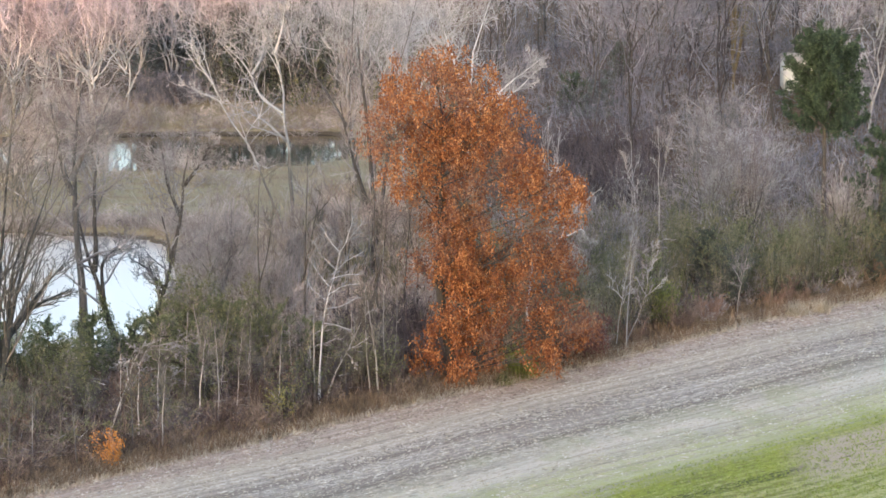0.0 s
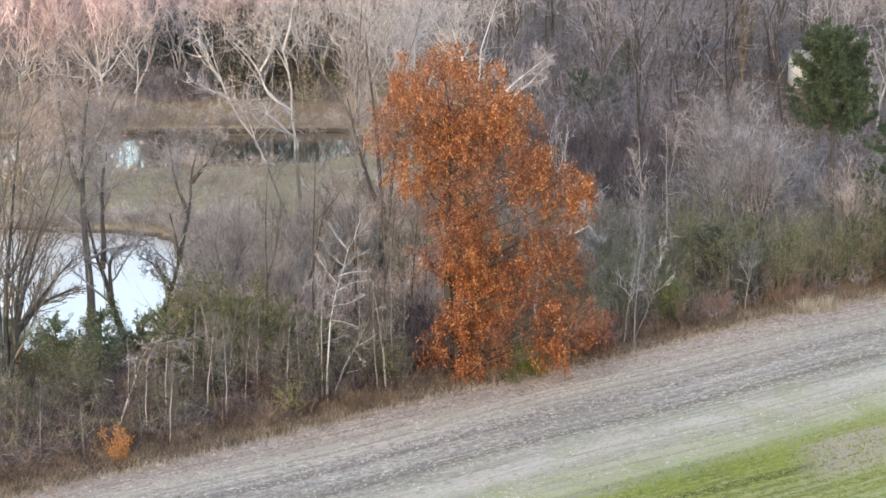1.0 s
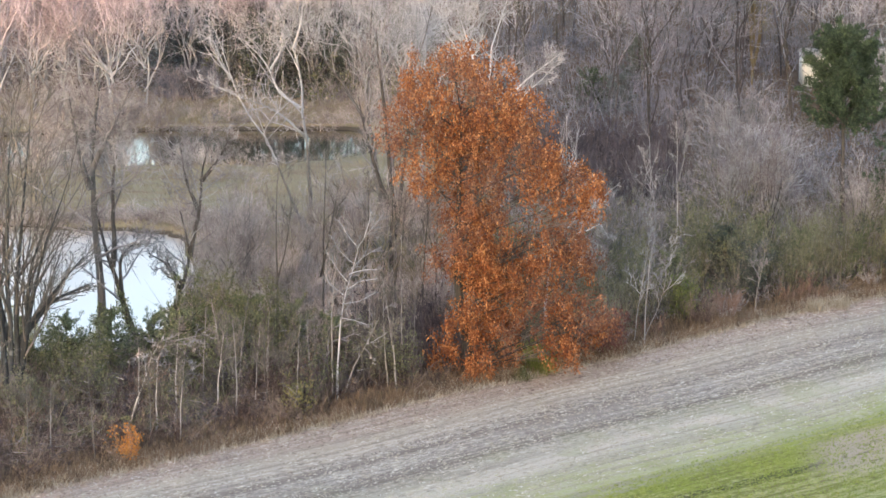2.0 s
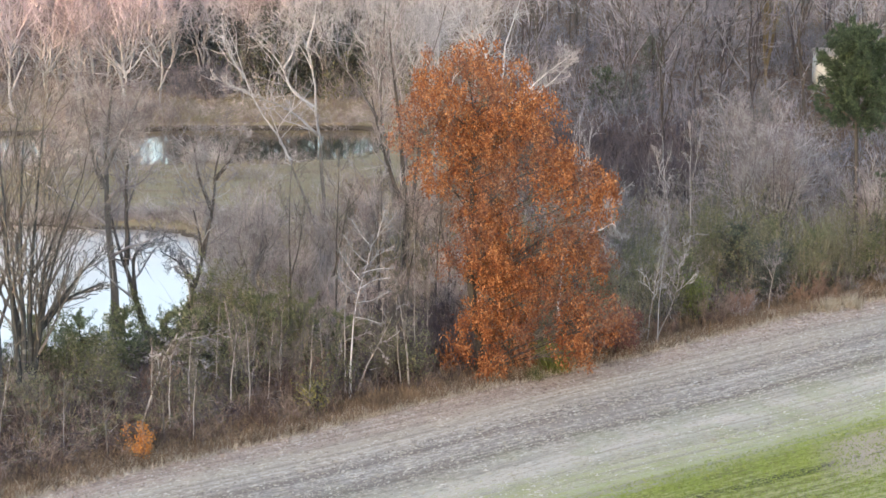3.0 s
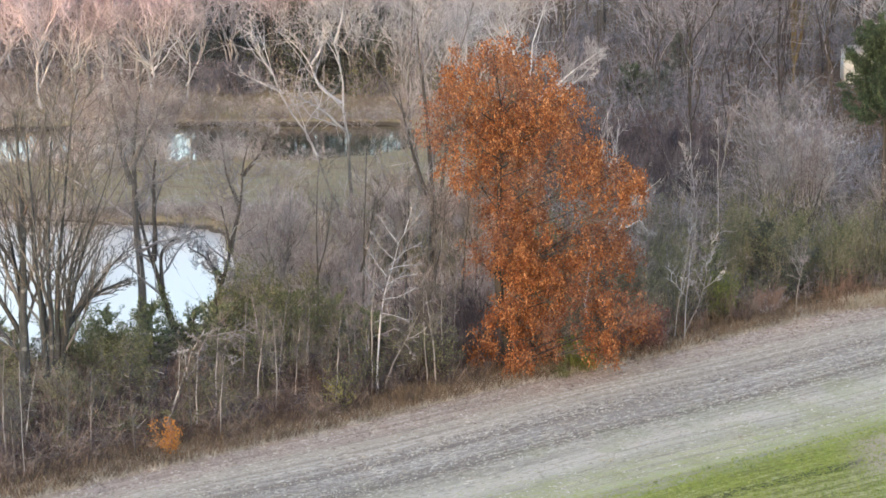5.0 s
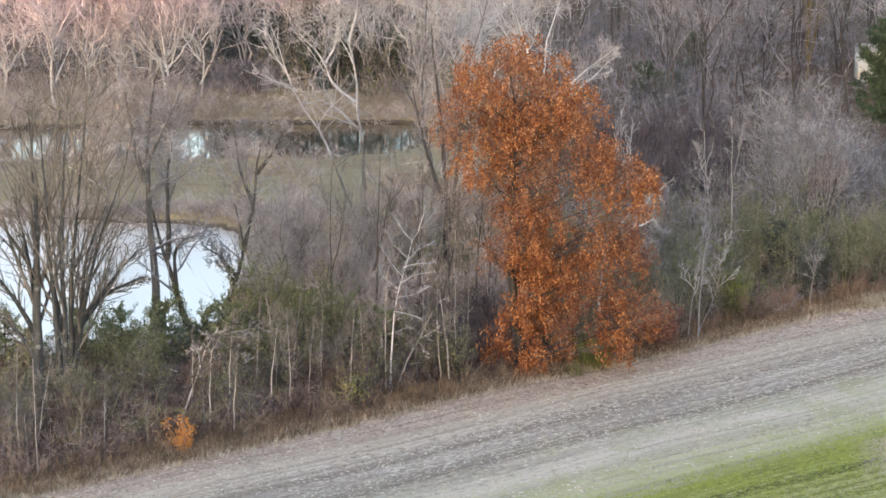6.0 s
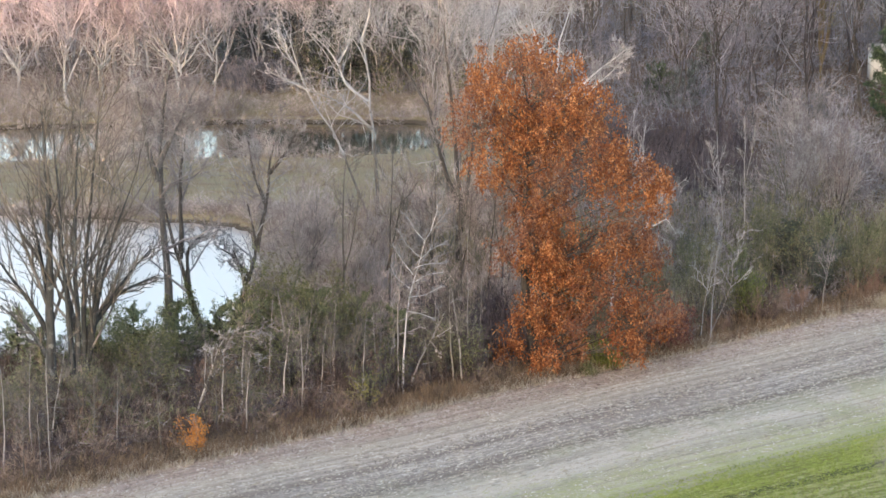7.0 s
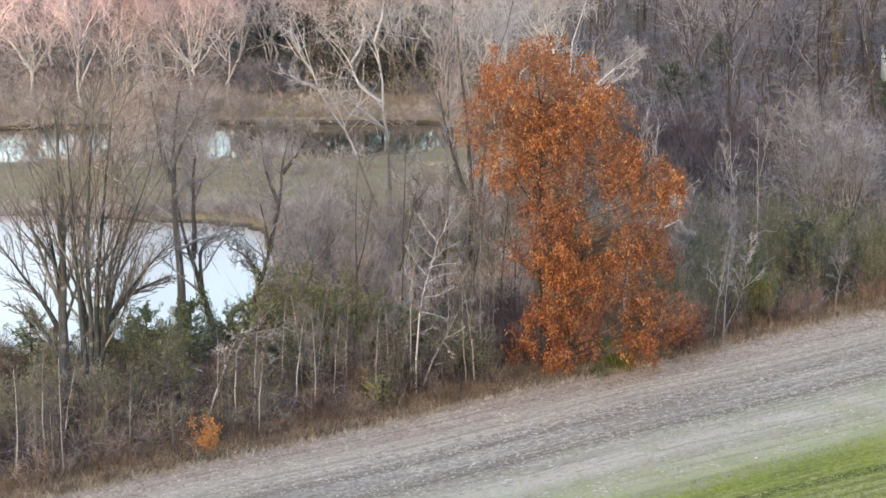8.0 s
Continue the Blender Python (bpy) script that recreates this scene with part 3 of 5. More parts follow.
build_pond("water_near", POND_NEAR, "still pond with the pale evening sky partly put into its colour", SKY_TONED_WATER)
build_pond("water_far", POND_FAR, "far pond with the dark reflection of trees", WATER)


def floor_z(x, y):
    return float(land_height(np.array(x), np.array(y)))


# ---- the orange oak at the field's edge ----
OAK = (2.95, 117.9)
OAK_TOP = [(-1.4, 13.8, 0.75), (-0.7, 13.0, 1.1), (0.8, 11.9, 1.2), (-2.5, 12.3, 1.3), (-3.5, 11.1, 1.05), (-1.5, 11.4, 1.6), (0.2, 10.7, 1.6), (1.8, 10.7, 1.1),
           (2.4, 9.8, 0.9), (-3.8, 10.2, 0.7), (-2.7, 9.1, 0.9), (-1.4, 9.2, 1.5), (0.2, 8.7, 1.5), (-2.0, 8.2, 0.9), (2.2, 8.7, 1.1), (3.6, 8.7, 1.1), (4.3, 7.9, 0.8)]
OAK_LOW = [(0.6, 6.8, 1.0), (-0.9, 6.4, 0.9), (0.3, 5.0, 1.1), (2.2, 5.4, 1.0), (-1.6, 6.6, 0.6), (-2.2, 5.4, 0.7),
           (-0.5, 7.4, 1.1), (-0.2, 5.9, 1.2), (-0.7, 4.6, 1.0), (1.2, 5.8, 1.1), (3.1, 6.3, 1.2), (4.3, 6.4, 0.7), (4.0, 5.0, 1.0), (2.3, 4.2, 1.2),
           (0.5, 3.9, 1.4), (-0.7, 3.2, 0.9), (3.5, 2.7, 1.2)]
OAK_SKIRT = [(4.5, 2.7, 0.9), (4.7, 1.7, 0.5), (1.4, 2.3, 1.2), (-0.2, 2.1, 1.1), (-1.3, 1.5, 0.8), (-1.8, 0.6, 0.6),
           (-0.2, 0.9, 0.9), (1.2, 0.9, 0.8), (3.3, 1.5, 0.9), (5.6, 1.9, 0.55), (5.3, 3.2, 0.6), (5.1, 4.5, 0.6), (4.8, 8.7, 0.6), (3.4, 1.0, 0.6), (-1.1, 2.4, 0.6)]
# thin places in the crown: x, z, radius
OAK_GAPS = [(-2.5, 9.3, 0.5), (1.4, 7.8, 0.75), (0.9, 9.0, 0.55), (2.0, 9.5, 0.45), (-0.9, 12.3, 0.45), (-2.1, 11.6, 0.35), (0.6, 6.0, 0.55), (1.6, 6.1, 0.75),
            (2.7, 4.5, 0.5), (3.6, 4.4, 0.55), (1.0, 3.1, 0.35), (1.9, 1.5, 0.55), (-0.9, 1.5, 0.38), (-1.7, 3.6, 0.8), (-1.9, 7.5, 0.35), (2.9, 7.4, 0.35), (-3.2, 10.6, 0.3)]


def build_oak():
    rng = np.random.default_rng(5)
    ob = thing("oak_tree", OAK, "tall oak full of rusty orange autumn leaves at the field's edge", "tree", size=1.02)
    wood = Sticks()
    trunk = bend([(-0.5, 0.0), (-0.9, 2.5), (-1.25, 4.5), (-1.1, 7.0), (-0.9, 11.0), (-1.4, 14.4)], 12, rng, 0.012)[None]
    r = (0.25 * (1 - np.linspace(0, 1, 12)) ** 1.5)[None] + 0.015
    trunk[0, 0, 2], r[0, 0] = -0.15, 0.40
    wood.add(trunk, r, 10)
    branches = Sticks()
    for j, (x, z, rad) in enumerate(OAK_TOP + OAK_LOW + OAK_SKIRT):
        x = x * 0.92 if x > 2.5 and z > 2.9 else x
        half = 2.6 if z > 7 else 2.0 if z > 3 else 1.1
        y = rng.uniform(0.2, 1.0) * half * (1 if j % 2 else -1)
        lobes = [(x, y, z, rad)]
        if rad > 0.95:
            lobes.append((x + rng.normal(0, 0.3), -y * rng.uniform(0.5, 1.0), z + rng.normal(0, 0.3), rad * 0.85))
        for cx, cy, cz, cr in lobes:
            zz = max(0.25, cz - 0.45 * math.hypot(cx + 0.6, cy) - 0.4)
            foot = np.array([np.interp(zz, trunk[0, :, 2], trunk[0, :, i]) for i in range(3)])
            limb = bend([tuple(foot), tuple((foot + (cx, cy, cz)) / 2 + np.array([0, 0, -0.1])), (cx, cy, cz)], 7, rng, 0.05)[None]
            lr = (0.018 + 0.011 * cr) * (1.0 if cz > 1.7 else 0.4) * (1 - 0.8 * np.linspace(0, 1, 7))[None] + 0.006
            one = Sticks()
            one.add(limb, lr, 5)
            bough = part("limb", one.mesh("oak_limb", BARK_DARK), ob)
            # sprays: a small branch out to each bunch of leaves
            m = int(27 * cr * cr) + 9
            d = rng.normal(size=(m, 3))
            d /= np.linalg.norm(d, axis=1, keepdims=True)
            end = np.array([cx, cy, cz]) + d * cr * (0.25 + 0.98 * rng.random(m) ** 0.9)[:, None]
            end[:, 2] = np.maximum(end[:, 2], 0.2)
            start = limb[0, rng.integers(3, 7, m)]
            s = np.linspace(0, 1, 4)[None, :, None]
            B = start[:, None] * (1 - s) + end[:, None] * s + np.cumsum(rng.normal(0, 0.05 * cr, (m, 4, 3)), 1) * s
            b = np.full((m, 1), 0.011) * (1 - 0.6 * s[:, :, 0])
            full = np.ones(m)
            for gx, gz, gr in OAK_GAPS:
                full[np.hypot(B[:, -1, 0] - gx, B[:, -1, 2] - gz) < gr + 0.05] = 0.24
            B, b = B[rng.random(m) < full], b[:1]
            if len(B) < 2:
                continue
            b = np.repeat(b, len(B), 0)
            branches.add(B, b, 3)
            T, _ = grow(rng, B, b, 4, 0.35, 1.0, 45, 0.4, 2, 0.0, 0.006)
            branches.thorns(T, 0.006)
            bunch = B[:, -1]
            # dull bunches put browner leaves and the crown's shade into one colour
            dull = rng.random() < (0.7 if (cx > 0.8 and 3.6 < cz < 7.8) or (cx < -1.6 and cz > 4.5) else 0.5 if cx > 2.0 and cz < 3.6 else 0.12)
            per = rng.integers(18, 30) if dull else rng.integers(30, 54)
            q = np.repeat(bunch, per, 0)
            at = q + rng.normal(0, 1, (len(q), 3)) * np.array([0.11, 0.11, 0.19])
            at[:, 2] = np.maximum(at[:, 2], 0.12)
            part("foliage", mesh_of("oak_foliage", *leaves(rng, at, 0.135, 0.035, 1.7), LEAF_OAK_DULL if dull else LEAF_OAK), bough, "dull brown oak leaves, partly coloured for shade" if dull else "dry rusty orange oak leaves", "stuff")
    part("trunk", wood.mesh("oak_trunk", BARK_DARK), ob)
    part("crown", branches.mesh("oak_branches", TWIG_STONE), ob, "grey branches and twigs inside the crown", "stuff")


build_oak()

# ---- trees that stand out one by one ----
tree("sycamore", (-6.2, 140.3), [
    [(0.8, 0.0), (0.7, 3.5), (0.5, 6.1), (0.3, 8.8), (0.0, 10.7), (-0.7, 12.1), (-1.4, 13.8)],
    [(0.0, 10.7), (0.4, 12.0), (0.6, 13.8)],
    [(0.8, 0.0), (0.2, 1.7), (-0.4, 3.8), (-1.1, 5.8), (-2.1, 7.2), (-2.8, 8.2), (-3.3, 9.8), (-3.5, 11.0), (-3.9, 12.1)],
    [(-2.8, 8.2), (-4.1, 8.8), (-4.9, 9.2)], [(-3.2, 9.1), (-4.0, 10.4), (-4.2, 11.7)],
    [(0.5, 6.1), (-0.5, 7.2), (-1.8, 7.9), (-2.8, 8.2)],
    [(0.3, 7.6), (-1.0, 8.5), (-1.2, 9.6), (-1.8, 10.4), (-2.7, 11.2)],
    [(-1.2, 9.6), (-0.7, 10.4), (-0.5, 11.4)]], 0.125, BARK_TWO_TONE, TWIG_PALE,
    "pale bare sycamore with two leaning stems beyond the brush", seed=1, kink=0.05, haze=1000, dense=(7, 4, 3), spread=50, depth=0.10, ratio=0.36, thin=0.72, fine=0.014)
tree("vase_tree", (-1.9, 147.9), [
    [(0.2, 0.0), (-0.6, 2.8), (-0.9, 5.9), (-1.3, 9.0), (-1.9, 11.8), (-2.3, 14.0)],
    [(0.1, 0.0), (-0.1, 2.5), (-0.7, 5.6), (-0.6, 8.7), (-0.4, 13.6)],
    [(0.1, 0.0), (0.5, 2.5), (1.1, 5.6), (2.0, 8.7), (3.1, 13.0)],
    [(-0.8, 5.3), (-2.2, 7.8), (-3.7, 9.9), (-4.1, 12.5)],
    [(-0.8, 4.7), (0.0, 7.2), (1.1, 9.9), (1.4, 12.8)]], 0.135, BARK_GREY, TWIG_PALE,
    "grey bare tree whose stems fan out like a vase", seed=2, haze=4000, dense=(9, 6, 6), spread=32, depth=0.12)
tree("sycamore", (4.6, 145.3), [
    [(0.0, 0.0), (-0.7, 4.6), (-0.5, 8.0), (0.3, 10.4), (1.2, 13.5)],
    [(-0.3, 6.8), (1.2, 8.0), (3.0, 9.5)],
    [(-0.6, 5.5), (1.0, 7.1), (3.2, 9.0)],
    [(-0.6, 7.1), (-1.8, 9.8), (-2.6, 13.0)]], 0.13, BARK_WHITE, TWIG_PALE,
    "white-limbed bare sycamore standing behind the orange oak", seed=3, fine=0.012, kink=0.1, haze=2600, dense=(10, 6, 5), spread=42, depth=0.12)
tree("maple", (-17.4, 113.6), [
    [(-0.9, 0.0), (-0.75, 2.8), (-0.75, 5.3), (-0.7, 7.7), (-0.85, 12.4)],
    [(0.2, 0.0), (0.35, 2.8), (0.3, 5.8), (0.4, 7.7), (0.85, 12.8)],
    [(0.35, 1.4), (1.0, 3.3), (1.2, 5.8), (1.75, 7.2), (2.25, 8.4)],
    [(0.3, 2.6), (-0.15, 4.3), (-0.45, 6.0), (-0.55, 8.2)],
    [(0.5, 0.0), (0.6, 4.0), (0.8, 7.0), (1.4, 12.2)],
    [(0.5, 2.6), (1.4, 3.8), (2.4, 5.3), (3.4, 6.4)],
    [(1.0, 3.3), (2.1, 4.6), (3.6, 5.3)],
    [(-0.8, 2.4), (-1.5, 4.0), (-2.4, 5.2), (-3.4, 6.6)],
    [(-0.8, 1.4), (-1.7, 2.8), (-3.0, 3.9)],
    [(0.1, 0.6), (0.0, 5.0), (-0.2, 11.6)],
    [(0.3, 0.0), (0.9, 2.3), (1.5, 5.3), (2.2, 7.7), (2.9, 9.2)],
    [(-0.8, 3.4), (-1.2, 6.0), (-1.7, 8.6)]], 0.27, BARK_MOSS, TWIG_STONE,
    "bare many-stemmed maple with grey bark beside the pond", seed=4, thin=0.58, haze=1500, ratio=0.46, dense=(11, 5, 3), spread=32, up=0.22, fine=0.014, start=0.2, depth=0.14, kink=0.03, crook=0.09)
ASH = tree("ash_tree", (-14.2, 122.3), [
    [(0.0, 0.0), (0.0, 1.9), (-0.2, 3.8), (-0.3, 5.6), (-0.4, 8.1), (-0.1, 10.7), (0.2, 12.8)],
    [(-0.4, 7.4), (-0.9, 9.4), (-1.2, 11.6)],
    [(-0.4, 8.1), (0.5, 9.9), (1.5, 12.0)]], 0.24, BARK_GREY, TWIG_MAUVE,
    "bare straight-stemmed ash in front of the pond", seed=5, haze=6500, ratio=0.34, dense=(16, 6, 5), spread=60, start=0.32, fine=0.013, up=0.15, depth=0.15)
LEAN_A = tree("leaning_tree", (-12.5, 122.5), [
    [(-0.15, 0.0), (-0.7, 1.6), (-1.0, 3.2), (-1.4, 4.2), (-1.7, 5.3), (-2.0, 6.8)],
    [(-0.85, 2.7), (-0.9, 4.2), (-0.45, 4.8), (0.6, 4.9)],
    [(-1.2, 3.8), (-1.05, 4.8), (-1.15, 6.2), (-1.0, 8.5), (-0.6, 11.0)]], 0.20, BARK_DARK, TWIG_GREY,
    "dark leaning bare tree with ivy at its foot", seed=6, haze=2600, ratio=0.5, dense=(9, 5, 4), spread=50, depth=0.1, start=0.3, fine=0.012)
LEAN_B = tree("leaning_tree", (-11.0, 124.0), [
    [(-0.4, 0.0), (-0.05, 1.4), (0.35, 2.8), (0.65, 3.8), (0.55, 4.6), (0.2, 6.0)],
    [(0.65, 3.8), (0.85, 4.9), (1.1, 6.2), (1.3, 8.0), (1.8, 9.8)],
    [(1.1, 6.0), (0.5, 7.6), (0.3, 9.2)], [(1.25, 7.4), (2.1, 8.4), (2.7, 9.6)],
    [(0.1, 2.4), (-0.15, 3.1), (-0.35, 3.8)], [(0.3, 2.6), (-0.5, 3.6), (-1.3, 4.1)]], 0.17, BARK_DARK, TWIG_GREY,
    "crooked bare tree at the pond's corner", seed=7, haze=4000, ratio=0.42, dense=(12, 6, 5), spread=55, depth=0.1, start=0.25)
tree("ash_tree", (-1.3, 135.6), [
    [(0.0, 0.0), (0.1, 3.0), (-0.2, 6.0), (-0.5, 9.5), (-0.8, 12.5)],
    [(0.1, 1.6), (0.6, 4.5), (0.8, 7.5), (1.0, 11.0)],
    [(0.0, 3.4), (-0.9, 6.0), (-1.5, 9.0)]], 0.20, BARK_DARK, TWIG_MAUVE,
    "bare forked ash between the brush and the oak", seed=21, haze=2500, ratio=0.32, dense=(10, 5, 5), spread=42, depth=0.1)
tree("sycamore", (0.2, 152.5), [
    [(0.0, 0.0), (0.2, 4.0), (-0.3, 8.0), (-0.8, 12.5)],
    [(0.1, 3.0), (1.2, 6.5), (2.0, 9.5), (2.4, 12.5)],
    [(0.1, 4.6), (-1.4, 8.0), (-2.6, 11.8)],
    [(0.0, 6.0), (0.5, 9.0), (0.6, 12.8)]], 0.13, BARK_PALE, TWIG_WHITE,
    "pale bare sycamore with forked stems behind the oak", seed=22, kink=0.1, haze=2500, dense=(9, 6, 5), spread=46, depth=0.15)


def ivy(host, line, n, seed):
    """Evergreen ivy round the foot of a trunk."""
    g = np.random.default_rng(seed)
    p = bend(line, 12, g, 0.0)
    i = g.integers(0, 12, n)
    w = g.uniform(0, 2 * np.pi, n)
    r = g.uniform(0.15, 0.5, n) * (1.15 - i / 14)
    at = p[i] + np.stack([np.cos(w) * r, np.sin(w) * r, g.normal(0, 0.15, n)], 1)
    at[:, 2] = np.maximum(at[:, 2], 0.1)
    part("ivy", mesh_of("ivy", *leaves(g, at, 0.10, 0.035, 0.4), LEAF_OLIVE), host, "green ivy round the trunk", "stuff")


ivy(ASH, [(0.0, 0.0), (-0.1, 2.0)], 900, 1)
ivy(LEAN_A, [(-0.15, 0.0), (-0.7, 1.6), (-0.95, 2.6)], 1500, 2)
ivy(LEAN_B, [(-0.4, 0.0), (-0.05, 1.4), (0.2, 2.2)], 1200, 3)
tree("birch", (-3.4, 114.4), [
    [(0.0, 0.0), (0.1, 2.2), (0.15, 3.6), (0.4, 5.0), (0.9, 6.7)],
    [(0.9, 6.6), (1.3, 7.2), (1.7, 7.7), (2.0, 8.1)], [(0.9, 6.7), (0.5, 7.2), (0.15, 7.8)], [(1.2, 7.1), (1.4, 7.7), (1.5, 8.2)],
    [(0.55, 5.5), (1.2, 5.7), (1.8, 5.7)], [(0.4, 4.8), (1.0, 5.2), (1.7, 5.3)], [(0.25, 4.2), (1.0, 4.3), (1.7, 4.7)], [(0.3, 4.6), (-0.3, 5.1), (-0.5, 5.6)],
    [(0.15, 3.6), (0.7, 3.5), (1.3, 3.3)], [(0.7, 6.0), (0.2, 6.5), (-0.2, 7.2)], [(0.6, 5.7), (1.2, 6.3), (1.9, 6.7)], [(0.45, 5.2), (0.0, 5.8), (-0.4, 6.5)]], 0.065, BARK_WHITE, BARK_PALE,
    "slender white birch with bare forked top", seed=8, haze=150, fine=0.010, kink=0.06, thin=0.36, depth=0.1, dense=(7, 4, 3), spread=38, ratio=0.34, start=0.4, up=0.12)
tree("birch", (-3.6, 114.8), [[(0.0, 0.0), (0.0, 2.4), (0.1, 5.6)]], 0.05, BARK_DEAD, TWIG_GREY,
     "thin grey birch sapling beside the white one", seed=9, haze=400, dense=(8, 3, 2), spread=55, ratio=0.2)
tree("bent_sapling", (-3.2, 115.2), [
    [(0.1, 0.0), (0.5, 1.3), (1.0, 2.0), (1.8, 3.7)], [(1.0, 2.0), (1.25, 1.7), (1.4, 1.2)]], 0.06, BARK_DEAD, TWIG_PALE,
    "pale bent sapling leaning over the weeds", seed=10, haze=400, dense=(6, 3, 2), ratio=0.25)
tree("sapling", (10.4, 122.8), [
    [(0.0, 0.0), (0.1, 1.7), (0.2, 3.6), (0.5, 5.7), (0.3, 7.5), (0.2, 9.6)],
    [(0.4, 7.3), (0.0, 8.0), (-0.4, 9.3)]], 0.032, BARK_PALE, TWIG_GREY,
    "tall pale sapling with a thin bare top", seed=11, haze=350, dense=(10, 4, 3), spread=40, ratio=0.2)
tree("sapling", (10.0, 123.7), [[(0.0, 0.0), (0.3, 2.5), (0.7, 4.9)]], 0.026, BARK_DEAD, TWIG_PALE,
     "thin pale sapling leaning beside a taller one", seed=12, haze=350, dense=(9, 4, 3), ratio=0.19)
tree("sapling", (10.3, 123.2), [[(0.0, 0.0), (0.9, 2.0), (1.3, 4.9)]], 0.026, BARK_DEAD, TWIG_PALE,
     "thin pale sapling that leans outward", seed=13, haze=350, dense=(9, 4, 3), ratio=0.19)
tree("sapling", (16.1, 128.3), [[(0.0, 0.0), (0.1, 1.6), (0.35, 3.4)]], 0.032, BARK_DEAD, TWIG_GREY,
     "short pale sapling at the field's edge", seed=14, haze=400, dense=(8, 4, 4))
tree("dead_snag", (-12.2, 110.0), [[(0.3, 0.0), (0.9, 1.8), (1.4, 3.3), (1.9, 4.1)]], 0.07, BARK_DEAD, TWIG_PALE,
     "pale dead snag leaning over the weeds", seed=15, haze=60, dense=(3, 2, 2), ratio=0.2)
tree("dead_tree", (-10.7, 116.0), [
    [(-1.0, 0.0), (-0.6, 0.8), (-0.2, 1.8), (0.1, 2.3)], [(0.0, 2.1), (1.0, 2.3), (2.1, 2.5)], [(-0.1, 2.0), (0.7, 2.0), (1.6, 1.6)],
    [(-0.5, 1.1), (0.2, 0.8), (1.3, 0.7), (1.7, 0.1)], [(-0.4, 1.3), (-1.1, 1.5), (-1.6, 1.2)], [(-0.2, 1.8), (-0.7, 2.1), (-1.0, 2.3)],
    [(0.1, 1.6), (1.0, 1.1), (1.1, 0.1)]], 0.048, BARK_DEAD, TWIG_PALE,
    "broken dead tree with pale tangled branches", seed=16, haze=260, dense=(8, 5, 3), spread=50, up=-0.12, start=0.2, fine=0.012, kink=0.05, depth=0.3, ratio=0.36)
tree("dead_tree", (6.9, 125.0), [
    [(-0.9, 0.0), (-0.6, 3.0), (0.0, 4.6), (0.6, 5.4), (2.2, 6.2)], [(0.3, 4.4), (1.6, 5.2), (2.0, 4.3)], [(0.3, 4.2), (1.0, 5.4), (1.4, 6.3)]], 0.10, BARK_WHITE, BARK_DEAD,
    "dead tree with pale curled branches beside the oak", seed=17, haze=80, dense=(8, 4, 2), spread=55, up=-0.1, fine=0.017, kink=0.12)
conifer("pine", (21.95, 140.3), 11.8, 4.5, NEEDLE_PINE, BARK_DARK, "dark green pine standing over the shrubs", seed=1, low=0.58, whorls=7, per=13, tufts=15, shape=0.32, ragged=0.25, needle=0.18, sprays=46, stray=0.09)
conifer("pine", (24.6, 138.6), 7.4, 4.4, NEEDLE_PINE, BARK_DARK, "smaller dark pine beside the tall one", seed=4, low=0.24, whorls=7, per=8, tufts=10, shape=0.5, ragged=0.3, needle=0.18, sprays=26, stray=0.14)


# ---- scattered plants ----
def scatter(spots, makers, seed, lo=0.8, hi=1.2):
    """Build each maker's plant once, at the first spots, and copy them, turned and scaled, to the rest."""
    rng = random.Random(seed)
    firsts = []
    for i, (x, y) in enumerate(spots):
        z = floor_z(x, y)
        if i < len(makers):
            firsts.append(makers[i]((x, y, z)))
        else:
            k = rng.uniform(lo, hi)
            copy_thing(firsts[rng.randrange(len(firsts))], pose(x, y, z, 0, 0, rng.uniform(0, 360)) @ Matrix.Diagonal((k * rng.uniform(0.85, 1.15), k * rng.uniform(0.85, 1.15), k, 1)))


def sown(seed, n, x0, x1, y0, y1, keep=None, apart=0.8):
    """n places in a rectangle, some way apart, where keep(x, y) holds."""
    rng, out, tries = random.Random(seed), [], 0
    while len(out) < n and tries < n * 60:
        tries += 1
        x, y = rng.uniform(x0, x1), rng.uniform(y0, y1)
        if (keep is None or keep(x, y)) and all((x - a) ** 2 + (y - b) ** 2 > apart * apart for a, b in out):
            out.append((x, y))
    return out


def sown_edge(seed, n, a0, a1, b0, b1, apart=0.8):
    """n places along the field's edge, a0 to a1 along it and b0 to b1 behind it, outside the ponds."""
    rng, out, tries = random.Random(seed), [], 0
    while len(out) < n and tries < n * 60:
        tries += 1
        x, y = by_edge(rng.uniform(a0, a1), rng.uniform(b0, b1))
        if dry(x, y) and all((x - p) ** 2 + (y - q) ** 2 > apart * apart for p, q in out):
            out.append((x, y))
    return out


def dry(x, y):
    return all(float(inside_pond(np.array(x), np.array(y), p)) < -0.06 for p in (POND_NEAR, POND_FAR))


def wild_stems(seed, height, stems, fan):
    """Stems of a wild bare tree: one leader and a few forks."""
    rng = random.Random(seed)
    lean = rng.uniform(-0.06, 0.06)
    out = [[(0, 0, 0), (lean * height * 0.5, 0.02 * height, height * 0.45), (lean * height, rng.uniform(-0.05, 0.05) * height, height)]]
    for _ in range(stems - 1):
        w, k = rng.uniform(0, 2 * math.pi), rng.uniform(0.08, 0.5)
        x, y = math.cos(w) * fan * height, math.sin(w) * fan * height
        z = height * k
        base = (lean * z, 0.02 * z, z)
        out.append([base, (base[0] + x * 0.45, base[1] + y * 0.45, z + (height - z) * 0.4), (base[0] + x * 0.8, base[1] + y * 0.8, height * rng.uniform(0.8, 0.98))])
    return out


